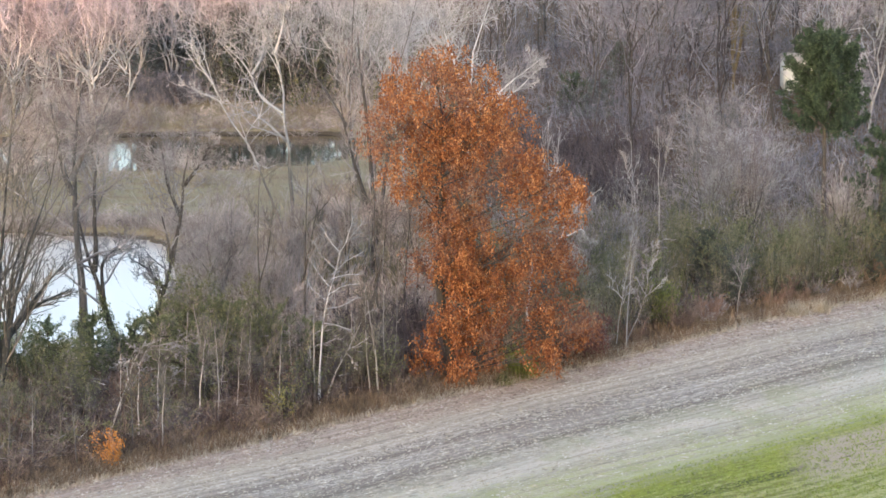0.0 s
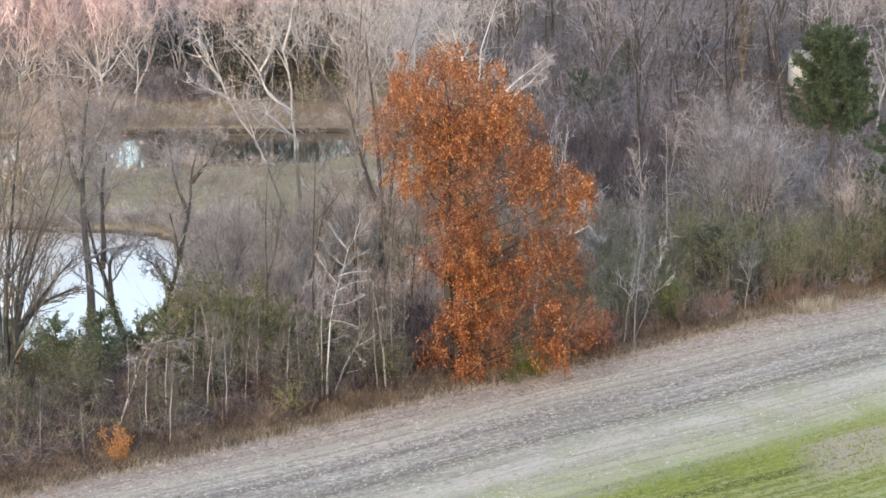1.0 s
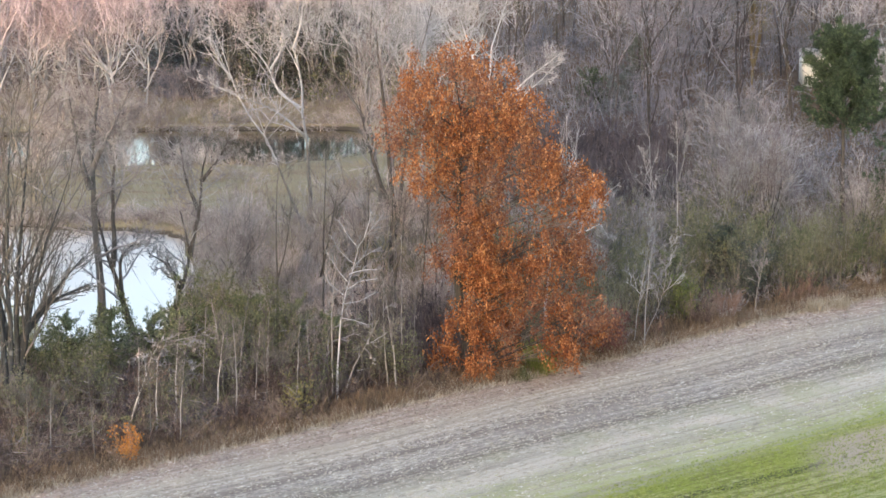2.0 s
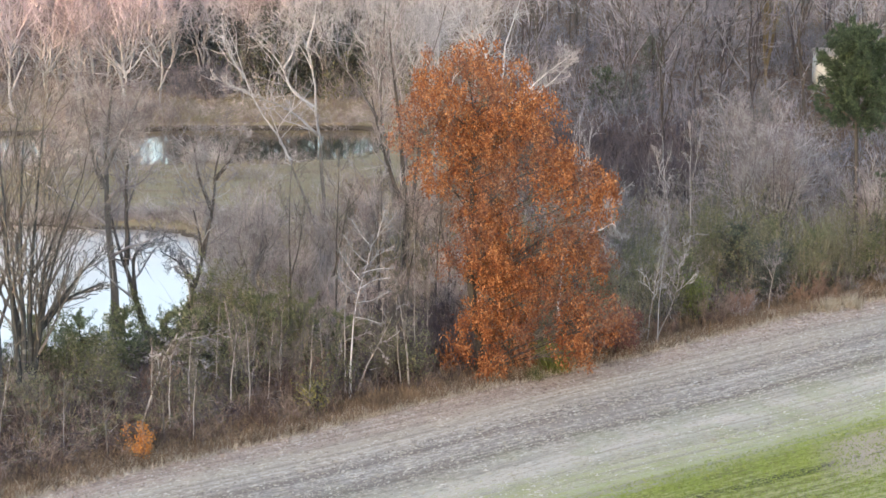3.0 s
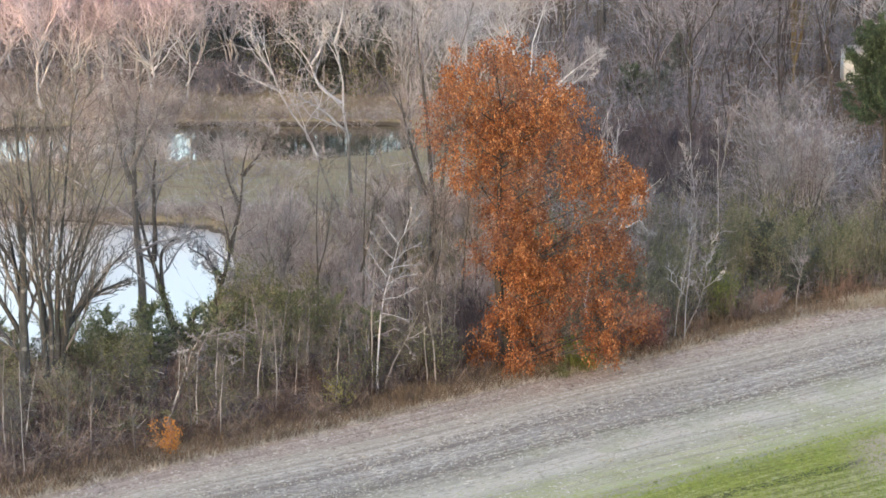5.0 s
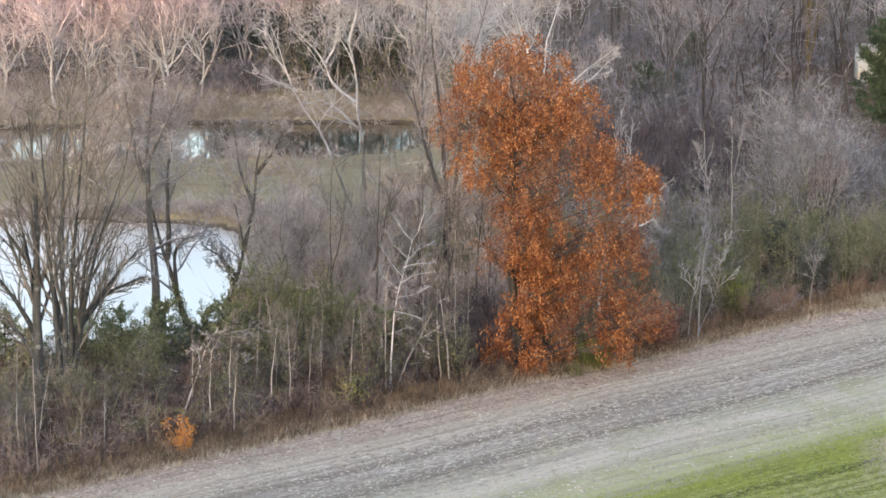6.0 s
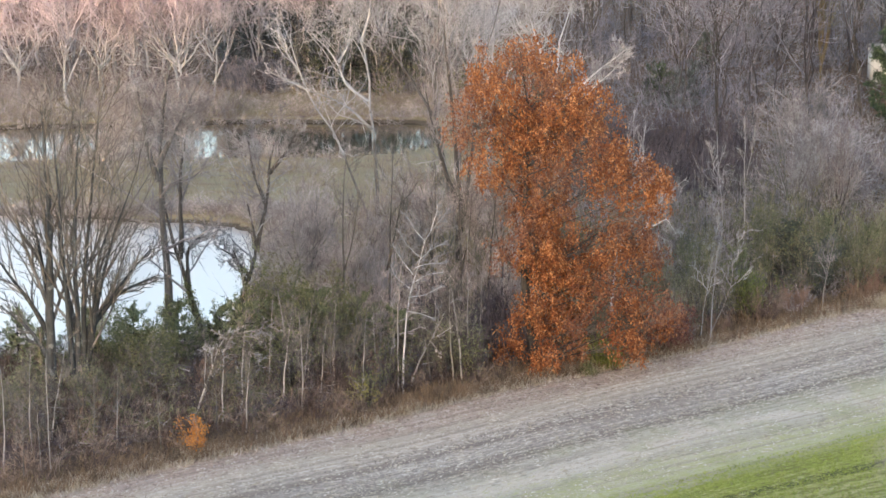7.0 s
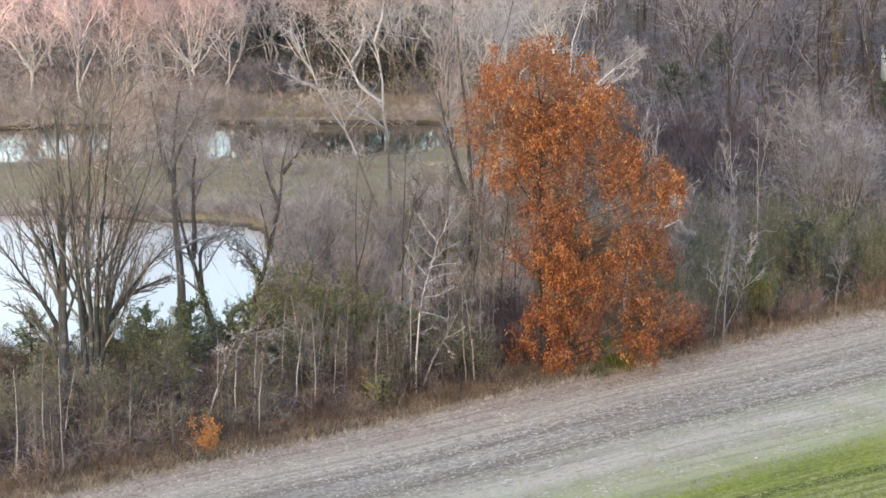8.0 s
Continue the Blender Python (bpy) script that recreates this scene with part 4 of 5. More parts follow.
def wild_tree(seed, height, bark_mat, twig_mat, label, group, stems=4, fan=0.22, r=0.17, dense=(5, 4, 4), fine=0.012, name="bare_tree", haze=2000, kink=0.16):
    return lambda at: tree(name, at, wild_stems(seed, height, stems, fan), r, bark_mat, twig_mat, label, group=group, seed=seed, dense=dense, fine=fine, depth=0.02, spread=46, start=0.15, kink=kink, ratio=0.42, haze=haze)


def wild_shrub(seed, height, width, mat, label, group, stems=14, dense=(5, 7), leaf_mat=None, leaf_n=0, fine=0.008, leaf_size=0.08):
    return lambda at: shrub("shrub", at, height, width, mat, label, seed, stems, dense, leaf_mat, leaf_n, leaf_size, fine, group)


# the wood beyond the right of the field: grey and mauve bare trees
# the gap left among the trees keeps the shed in the camera's view
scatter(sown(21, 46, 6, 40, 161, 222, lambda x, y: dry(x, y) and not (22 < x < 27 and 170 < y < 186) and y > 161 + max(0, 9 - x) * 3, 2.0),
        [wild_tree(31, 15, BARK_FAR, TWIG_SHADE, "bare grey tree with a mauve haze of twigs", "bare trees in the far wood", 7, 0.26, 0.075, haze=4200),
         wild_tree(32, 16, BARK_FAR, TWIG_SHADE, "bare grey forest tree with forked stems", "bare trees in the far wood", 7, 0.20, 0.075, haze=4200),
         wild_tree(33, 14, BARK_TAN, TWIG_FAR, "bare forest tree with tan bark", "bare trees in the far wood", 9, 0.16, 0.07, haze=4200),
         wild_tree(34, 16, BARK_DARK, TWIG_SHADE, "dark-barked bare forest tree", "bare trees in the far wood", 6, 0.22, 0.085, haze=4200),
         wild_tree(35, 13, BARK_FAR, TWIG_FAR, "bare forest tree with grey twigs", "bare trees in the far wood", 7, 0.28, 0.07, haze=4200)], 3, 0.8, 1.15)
# the wood beyond the ponds: pale sycamores in the last sun
scatter([(-26.8, 177.0), (-22.9, 179.5), (-19.6, 178.0), (-17.6, 178.6), (-30.0, 178.0), (-24.8, 178.2), (-21.2, 180.6), (-15.2, 186.0), (-24.5, 182.0), (-33.5, 179.0), (-20.5, 184.0), (-28.0, 187.0), (-37.0, 185.0), (-12.0, 191.0), (-7.0, 188.0), (-3.0, 186.0), (0.5, 190.0), (3.0, 184.0), (-23.0, 189.0), (-31.0, 192.0), (-18.0, 193.0), (-9.5, 184.5)],
        [wild_tree(41, 9.6, BARK_PALE, TWIG_SUNLIT, "pale bare sycamore beyond the ponds", "pale trees beyond the ponds", 10, 0.40, 0.115, haze=1700, fine=0.016, dense=(6, 4, 3), kink=0.24, name="sycamore"),
         wild_tree(42, 10.2, BARK_PALE, TWIG_SUNLIT, "tall pale bare sycamore beyond the ponds", "pale trees beyond the ponds", 9, 0.34, 0.115, haze=1700, fine=0.016, dense=(6, 4, 3), kink=0.24, name="sycamore"),
         wild_tree(43, 9.2, BARK_PALE, TWIG_SUNLIT, "spreading pale bare sycamore beyond the ponds", "pale trees beyond the ponds", 10, 0.46, 0.105, haze=1700, fine=0.016, dense=(6, 4, 3), kink=0.24, name="sycamore")], 4, 0.85, 1.1)
wild_tree(46, 15.5, BARK_PALE, TWIG_PALE, "tall pale bare sycamore in the grey wood", "", 9, 0.30, 0.075, haze=2000, kink=0.2, name="sycamore")((29.6, 172.0, 0.0))
scatter([(25.2, 190.0), (28.8, 187.0), (31.6, 181.0), (20.5, 194.0), (34.0, 186.0)],
        [wild_tree(50, 15.0, BARK_FAR, TWIG_PALE, "tall bare tree with a pale lilac haze of twigs", "pale trees in the far wood", 9, 0.26, 0.08, haze=4500, fine=0.013)], 23, 0.85, 1.1)
# evergreens behind them
scatter([(-15.8, 190.5), (-13.2, 191.5), (-11.4, 190.0), (-14.6, 195.0), (-17.6, 194.0)],
        [lambda at: conifer("spruce", at, 11, 5.0, NEEDLE_FAR, BARK_DARK, "dark evergreen behind the bare trees", 2, 0.05, 18, 8, 9, 0.8, group="dark evergreens behind the ponds", needle=0.28, sprays=5),
         lambda at: conifer("spruce", at, 9, 5.4, NEEDLE_FAR, BARK_DARK, "broad dark evergreen behind the bare trees", 3, 0.03, 16, 8, 9, 0.7, group="dark evergreens behind the ponds", needle=0.28, sprays=5)], 5)
scatter([(-10.6, 183.6), (-7.6, 184.2), (-4.6, 183.4), (-1.8, 184.4), (-8.8, 186.4), (-6.0, 186.0), (-3.0, 186.6)],
        [lambda at: conifer("spruce", at, 6.6, 4.4, NEEDLE_DARK, BARK_DARK, "low dark evergreen on the far bank", 12, 0.03, 12, 8, 9, 0.5, 0.35, group="low evergreens on the far bank", needle=0.22, sprays=6)], 19, 0.8, 1.05)
scatter([(-9.6, 181.6), (-6.6, 182.0), (-3.8, 181.4), (-12.4, 182.4), (-0.8, 182.2)],
        [wild_tree(48, 9.5, BARK_GREY, TWIG_PALE, "pale grey bare tree on the far bank", "grey trees on the far bank", 9, 0.30, 0.07, haze=2200, kink=0.2, fine=0.014),
         wild_tree(49, 8.4, BARK_GREY, TWIG_PALE, "spreading grey bare tree on the far bank", "grey trees on the far bank", 10, 0.40, 0.07, haze=2200, kink=0.2, fine=0.014)], 22, 0.85, 1.1)
conifer("spruce", (12.9, 177.0), 2.6, 3.2, NEEDLE_FAR, BARK_DARK, "low bluish evergreen at the wood's foot", 8, 0.05, 8, 7, 8, 0.5, needle=0.22, sprays=6)
conifer("spruce", (11.2, 178.0), 2.9, 3.2, NEEDLE_PINE, BARK_DARK, "small soft green evergreen at the wood's foot", 6, 0.05, 9, 7, 8, 0.6, needle=0.22, sprays=6)
conifer("spruce", (15.1, 187.0), 3.4, 2.4, NEEDLE_DARK, BARK_DARK, "small dark evergreen between bare trees", 7, 0.3, 6, 6, 8, 0.8, needle=0.22, sprays=6, stray=0.1)
wild_tree(47, 16.0, BARK_OCHRE, TWIG_OLIVE, "tall willow with many upright ochre stems", "", 14, 0.13, 0.10, haze=1200, kink=0.06, name="willow")((22.6, 184.5, 0.0))
# single shrubs in the woods and along the banks
scatter(sown(22, 10, 15, 40, 150, 165, lambda x, y: dry(x, y) and y > 151 + max(0, 8 - x) * 2, 1.3),
        [wild_shrub(51, 3.4, 3.4, TWIG_DARK, "dense dark leafless thicket", "thickets in the far wood", 16),
         wild_shrub(52, 2.6, 3.2, TWIG_MAUVE, "mauve leafless thicket under trees", "thickets in the far wood", 16)], 6)
scatter(sown(23, 14, -36, 5, 179, 192, None, 1.2),
        [wild_shrub(53, 2.6, 3.4, TWIG_DARK, "dark leafless brush under the far trees", "brush beyond the ponds", 16),
         wild_shrub(55, 3.0, 3.4, TWIG_DARK, "dark olive brush with a few leaves", "brush beyond the ponds", 14, (6, 6), LEAF_OLIVE, 700)], 7)
scatter(sown(24, 10, -34, -16, 173, 181, dry, 1.2),
        [wild_shrub(56, 2.0, 2.6, TWIG_MAUVE, "low reddish brush between the ponds", "brush between the ponds")], 8)
scatter(sown(25, 9, -10, 3, 121, 138, lambda x, y: dry(x, y) and (y - 114.2) > 0.8 * x + 6, 1.2),
        [wild_shrub(57, 3.6, 2.8, TWIG_ROSE, "tall mauve leafless brush", "tall brush beside the oak", 14),
         wild_shrub(58, 4.0, 2.6, TWIG_MAUVE, "tall mauve-grey leafless brush", "tall brush beside the oak", 14)], 9)
scatter(sown_edge(26, 20, -24, 1, 1.2, 8.0, 1.0),
        [wild_shrub(60, 2.0, 2.2, TWIG_BROWN, "leafless purple-brown shrub at the field's edge", "edge shrubs"),
         wild_shrub(61, 2.3, 2.2, TWIG_STONE, "grey leafless shrub at the field's edge", "edge shrubs"),
         wild_shrub(62, 1.5, 2.0, TWIG_RUST, "rusty leafless shrub at the field's edge", "edge shrubs"),
         wild_shrub(63, 2.0, 2.2, TWIG_DARK, "dark shrub with a few olive leaves", "edge shrubs", 12, (6, 6), LEAF_OLIVE, 900)], 10)
# evergreen bushes left of the oak
def green_bush(seed, h, w, label):
    return lambda at: conifer("evergreen_bush", at, h, w, NEEDLE_BUSH, BARK_DARK, label, seed, 0.04, 8, 7, 10, 0.45, 0.45, "evergreen bushes", "bush", 0.12, 0.05, sprays=14, stray=0.16)


scatter([(-15.4, 118.6), (-13.6, 119.2), (-11.8, 120.4), (-9.4, 120.8), (-7.4, 121.2), (-5.4, 120.4), (-8.4, 118.2), (-3.8, 119.8), (-19.0, 116.4), (-6.4, 118.0), (-17.4, 118.8), (-10.6, 118.6), (-20.6, 119.0)],
        [green_bush(5, 2.6, 2.6, "olive-green evergreen bush among bare shrubs"), green_bush(6, 3.0, 2.4, "tall olive-green evergreen bush"), green_bush(7, 2.2, 3.0, "spreading evergreen bush behind the weeds")], 11, 0.85, 1.15)
scatter([(15.0, 131.6), (18.9, 133.6), (21.9, 134.4), (24.4, 134.6), (12.1, 129.4), (26.8, 137.4), (17.0, 136.2)],
        [lambda at: conifer("juniper", at, 3.6, 2.6, NEEDLE_DARK, BARK_DARK, "grey-green juniper among the hedge shrubs", 31, 0.04, 9, 7, 10, 0.5, 0.45, "junipers in the hedge", "bush", 0.12, 0.05, sprays=14, stray=0.16),
         lambda at: conifer("juniper", at, 3.0, 2.8, NEEDLE_BUSH, BARK_DARK, "olive-green juniper among the hedge shrubs", 32, 0.04, 8, 7, 10, 0.45, 0.45, "junipers in the hedge", "bush", 0.12, 0.05, sprays=14, stray=0.16)], 21, 0.8, 1.15)


def leafy_shrub(seed, h, w, n, label, group, leaf_mat=LEAF_OLIVE):
    return lambda at: shrub("leafy_shrub", at, h, w, TWIG_OLIVE, label, seed, 16, (6, 5), leaf_mat, n, 0.085, 0.008, group)


scatter([(-14.4, 115.6), (-7.4, 119.8), (-5.9, 119.0), (-9.3, 121.2), (-16.6, 116.6)],
        [leafy_shrub(8, 3.0, 3.0, 4200, "feathery olive-green shrub among the saplings", "olive shrubs beside the oak"),
         leafy_shrub(9, 3.7, 2.8, 4600, "tall olive-green shrub behind the birch", "olive shrubs beside the oak")], 16, 0.85, 1.1)
scatter([(13.4, 131.4), (15.6, 130.8), (18.4, 131.4), (20.6, 133.4), (17.2, 133.2), (22.8, 134.8), (14.6, 134.0), (24.8, 136.2), (19.8, 135.0), (26.6, 138.0), (9.9, 126.6)],
        [leafy_shrub(10, 4.2, 3.0, 2000, "tall shrub with thin olive-green leaves", "olive shrubs in the hedge"),
         leafy_shrub(11, 3.8, 3.2, 1500, "broad shrub with thin sage-grey leaves", "olive shrubs in the hedge", LEAF_SAGE)], 17, 0.85, 1.15)
# thin saplings left of the oak
scatter(sown_edge(27, 25, -26, 0, 1.2, 6.5, 0.8),
        [lambda at: tree("sapling", at, [[(0, 0), (0.1, 2.2), (0.35, 4.2)]], 0.045, BARK_DEAD, TWIG_STONE, "thin pale bare sapling", group="saplings", seed=71, dense=(8, 4, 4), ratio=0.25, haze=500),
         lambda at: tree("sapling", at, [[(0, 0), (-0.2, 1.6), (-0.1, 3.4)]], 0.04, BARK_GREY, TWIG_STONE, "thin grey bare sapling", group="saplings", seed=72, dense=(8, 4, 4), ratio=0.28, haze=500)], 12)
# single thin stems that stand out of the weeds: x, y, height, lean
POLES = [(-8.2, 115.3, 3.4, 0.02), (-7.7, 115.8, 4.6, 0.12), (-6.4, 115.3, 2.8, 0.03), (-17.7, 102.4, 3.2, 0.02), (-17.1, 103.0, 2.6, -0.02), (-16.8, 103.3, 4.8, 0.02),
         (-12.8, 106.1, 3.6, -0.03), (-0.65, 118.2, 6.6, 0.0), (-0.2, 119.8, 6.0, 0.03), (-1.1, 118.6, 5.4, -0.04), (-9.2, 115.6, 3.8, 0.05), (-14.6, 106.4, 3.2, 0.04),
         (-5.6, 115.6, 4.2, 0.06), (-4.6, 116.4, 3.9, -0.05), (-6.9, 114.4, 3.2, 0.08), (-9.9, 112.6, 3.0, -0.04), (-2.2, 117.6, 5.2, 0.05), (-11.6, 111.4, 3.4, 0.03)]
for k, (x, y, h, lean) in enumerate(POLES):
    tree("sapling", (x, y, floor_z(x, y)), [[(0, 0), (lean * h * 0.4, h * 0.5), (lean * h, h)]], 0.036, BARK_GREY if k % 3 == 0 else BARK_DEAD, TWIG_STONE,
         "slender grey sapling rising out of the weeds" if k % 3 == 0 else "slender pale sapling rising out of the weeds", group="saplings", seed=130 + k, dense=(7, 3, 3), ratio=0.2, haze=200, kink=0.03, depth=0.05)
# dark bare stems between the birch and the oak
scatter([(-1.0, 123.6), (0.1, 124.8), (0.9, 126.4), (-2.4, 126.0), (-4.4, 124.2), (-6.4, 123.0)],
        [lambda at: tree("bare_tree", at, [[(0, 0), (0.05, 3.0), (-0.1, 5.8), (0.05, 8.4)], [(0.0, 2.6), (0.4, 4.6), (0.5, 6.6)]], 0.075, BARK_DARK, TWIG_STONE, "thin dark-stemmed bare tree in the brush", group="dark stems in the brush", seed=171, dense=(9, 4, 4), ratio=0.24, spread=36, haze=500),
         lambda at: tree("bare_tree", at, [[(0, 0), (0.2, 2.6), (0.3, 5.0), (0.6, 7.2)]], 0.065, BARK_TAN, TWIG_STONE, "slim brown-stemmed bare tree in the brush", group="dark stems in the brush", seed=172, dense=(9, 4, 4), ratio=0.24, spread=36, haze=400)], 19, 0.8, 1.1)
# small mauve trees between the ponds and behind the tall brush
scatter([(-21.2, 152.0), (-20.4, 159.2), (-17.6, 159.6), (-3.6, 138.4), (-1.6, 134.0), (-8.4, 132.0), (-5.2, 131.6), (0.4, 136.0), (-9.0, 128.0), (-3.0, 132.6), (-0.4, 136.6), (-6.2, 127.4)],
        [wild_tree(44, 4.6, BARK_GREY, TWIG_ROSE, "small spreading tree with mauve twigs", "small trees round the ponds", 10, 0.42, 0.05, (5, 5, 4), 0.009, "small_tree", 3000, 0.2),
         wild_tree(45, 5.4, BARK_GREY, TWIG_MAUVE, "small spreading tree with mauve-grey twigs", "small trees round the ponds", 9, 0.34, 0.05, (5, 5, 4), 0.009, "small_tree", 3000, 0.2)], 18, 0.75, 1.05)
# small bare trees that top the hedge on the right
scatter([(15.6, 136.0), (16.9, 138.0), (17.8, 137.5), (16.5, 142.0), (19.4, 143.0), (16.4, 140.0), (18.6, 140.5)],
        [wild_tree(36, 7.4, BARK_GREY, TWIG_GREY, "small grey tree with upright bare twigs", "small trees in the hedge", 12, 0.17, 0.05, (5, 4, 3), 0.009, "small_tree"),
         wild_tree(37, 7.0, BARK_GREY, TWIG_FAR, "small bare tree with a mauve haze", "small trees in the hedge", 12, 0.18, 0.05, (5, 4, 3), 0.009, "small_tree"),
         wild_tree(38, 6.4, BARK_TAN, TWIG_MAUVE, "small bare tree with reddish twigs", "small trees in the hedge", 12, 0.20, 0.05, (5, 4, 3), 0.009, "small_tree")], 15, 0.85, 1.1)
wild_tree(51, 5.4, BARK_TAN, TWIG_MAUVE, "small reddish bare tree under the pine", "small trees in the hedge", 11, 0.3, 0.045, (5, 4, 3), 0.009, "small_tree")((22.4, 136.8, 0.0))
tree("pale_bush", (8.2, 146.0), [[(0, 0), (-0.1, 2.8), (-0.1, 5.6)], [(0, 0), (0.2, 2.6), (0.4, 5.0)], [(0, 0), (-0.3, 2.6), (-0.5, 4.6)]], 0.04, BARK_DEAD, TWIG_PALE,
     "pale upright bush against the dark wood", "shrub", seed=39, dense=(8, 4, 3), spread=20, up=0.3, start=0.2, ratio=0.24, haze=500, fine=0.008)
scatter(sown_edge(28, 20, 14, 40, 2.0, 16, 1.2),
        [wild_shrub(64, 2.8, 2.8, TWIG_GREY, "grey leafless shrub in the hedge", "hedge shrubs", 16),
         wild_shrub(65, 3.2, 3.0, TWIG_OLIVE, "tall olive-twigged shrub in the hedge", "hedge shrubs", 16),
         wild_shrub(66, 2.6, 2.8, TWIG_MAUVE, "mauve leafless shrub in the hedge", "hedge shrubs", 16),
         wild_shrub(67, 3.0, 2.8, TWIG_OLIVE, "shrub with thinning olive leaves", "hedge shrubs", 13, (6, 6), LEAF_OLIVE, 1500)], 13)
scatter(sown_edge(29, 16, 7, 40, 0.8, 2.0, 1.0),
        [wild_shrub(68, 1.3, 2.0, TWIG_RUST, "rusty low shrub at the field's edge", "low edge shrubs"),
         wild_shrub(69, 1.0, 1.8, TWIG_MAUVE, "low brown shrub at the field's edge", "low edge shrubs")], 14)


# ---- tangled brush ----
def clumps(spots, lo, hi, w0, w1, seed):
    rng = random.Random(seed)
    return [(x, y, rng.uniform(lo, hi), rng.uniform(w0, w1)) for x, y in spots]


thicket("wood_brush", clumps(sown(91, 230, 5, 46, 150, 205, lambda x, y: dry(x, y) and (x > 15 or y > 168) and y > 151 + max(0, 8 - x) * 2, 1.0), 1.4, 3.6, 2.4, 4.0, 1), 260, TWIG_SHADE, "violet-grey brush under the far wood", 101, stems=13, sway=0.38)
thicket("bank_brush", clumps(sown(84, 95, -46, -17.5, 170.5, 182, dry, 0.8) + sown(92, 190, -46, 4, 173, 206, lambda x, y: dry(x, y) and not (-18 < x < -2 and y < 180), 1.0), 1.0, 2.8, 2.2, 3.8, 2), 260, TWIG_MAUVE, "tan brush along the far bank", 102, stems=13, sway=0.38)
thicket("tall_brush", [(x, y, h * (1.25 - 0.05 * max(0, y - 126)), w) for x, y, h, w in clumps(sown(93, 85, -11, 4, 121, 139.5, lambda x, y: dry(x, y) and (y - 114.2) > 0.8 * x + 9.5, 0.8), 1.1, 2.5, 1.8, 3.2, 3)], 400, TWIG_ROSE, "tall mauve brush beside the oak", 103, stems=13, sway=0.38)
thicket("edge_brush", clumps(sown_edge(94, 120, -27, 2, 0.8, 8.0, 0.6) + sown_edge(86, 130, -28, -9, 7.0, 19.0, 0.6), 0.6, 1.7, 1.2, 2.2, 4), 280, TWIG_BROWN, "purple-brown brush behind the field's edge", 104, LEAF_OLIVE, 35)
thicket("green_brush", clumps(sown_edge(95, 24, -24, 2, 3.5, 9, 0.8) + sown_edge(85, 18, -28, -11, 6.0, 18.0, 0.8), 1.0, 2.3, 1.4, 2.4, 5), 280, TWIG_OLIVE, "olive-green brush behind the field's edge", 105, LEAF_OLIVE, 330, 0.09)
thicket("hedge_brush", clumps(sown_edge(96, 105, 15, 44, 2.0, 24, 0.9), 1.6, 3.8, 2.0, 3.4, 6), 360, TWIG_GREY, "grey brush of the hedge", 106, LEAF_OLIVE, 50)
thicket("low_brush", clumps(sown_edge(90, 60, 6, 17, 2.0, 24, 0.9), 1.2, 2.6, 1.8, 3.0, 6), 360, TWIG_OLIVE, "low olive brush beside the oak", 116, LEAF_OLIVE, 90)
thicket("dark_brush", clumps(sown(89, 60, 7, 15.5, 151, 166, lambda x, y: y > 151 + max(0, 8 - x) * 2, 0.9), 2.0, 3.3, 2.0, 3.2, 6), 420, TWIG_DARK, "dark purple brush at the wood's foot", 117)
# this dark patch stands in for the shaded void between the far trees
thicket("far_dark_brush", clumps(sown(88, 16, -17.2, -13.6, 182.0, 186, None, 0.7), 1.6, 2.8, 1.8, 2.8, 6), 520, TWIG_SHADE, "undergrowth coloured dark for the shaded gap behind the far bank", 118)
thicket("far_olive_brush", clumps(sown(188, 44, -13, 4, 181.0, 190, None, 0.9), 2.0, 4.4, 2.0, 3.4, 6), 420, TWIG_GREY, "grey-olive undergrowth behind the far bank", 218, LEAF_OLIVE, 330, 0.16)
# same gap in the undergrowth, fitted to the camera's view of the shed
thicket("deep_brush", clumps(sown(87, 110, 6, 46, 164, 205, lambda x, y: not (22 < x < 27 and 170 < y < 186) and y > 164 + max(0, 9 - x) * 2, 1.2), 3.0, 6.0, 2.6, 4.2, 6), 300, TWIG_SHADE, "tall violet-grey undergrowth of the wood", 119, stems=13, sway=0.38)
thicket("hedge_green", clumps(sown_edge(97, 22, 7, 42, 1.8, 7, 0.9) + sown_edge(83, 16, 14, 42, 6, 16, 0.9), 2.2, 4.6, 1.8, 3.0, 7), 320, TWIG_STONE, "olive-green brush of the hedge", 107, LEAF_OLIVE, 120, 0.12)
thicket("low_bank_brush", clumps(sown(99, 75, -20, 0, 173.4, 180, dry, 0.6), 0.4, 0.9, 1.6, 2.8, 12), 200, TWIG_ROSE, "low tan brush on the far bank", 121)
thicket("far_shore_brush", clumps([(-34.5 + 0.6 * k, 172.2 + 0.1 * (0.6 * k - 16) + 0.3 * (k % 4)) for k in range(56)], 0.5, 1.1, 1.4, 2.4, 13), 220, TWIG_MAUVE, "low brush along the far pond's shore", 122)
thicket("near_shore_brush", clumps([(-36 + 0.4 * k, 147.1 + 0.3 * (k % 3)) for k in range(63)], 0.5, 1.1, 1.4, 2.2, 14), 380, TWIG_MAUVE, "low brush along the near pond's far shore", 123)
# dark clumps paint the shade seen between the edge shrubs
thicket("edge_gap_shade_brush", clumps(sown_edge(100, 40, -26, 1, 1.8, 9.0, 0.8), 0.8, 1.9, 1.4, 2.4, 15), 300, TWIG_DARK, "tangled brush coloured dark for the shaded gaps behind the weeds", 124)
# dark twigs here stand in for the black shade between birch and oak
thicket("dark_oak_brush", clumps(sown(101, 34, -2.6, 2.4, 118.2, 126, lambda x, y: (y - 114.2) > 0.8 * x + 2.5, 0.7), 1.6, 3.2, 1.6, 2.4, 16), 420, TWIG_DARK, "tangled brush coloured dark for the shaded gaps beside the oak", 125)
rim = random.Random(5)
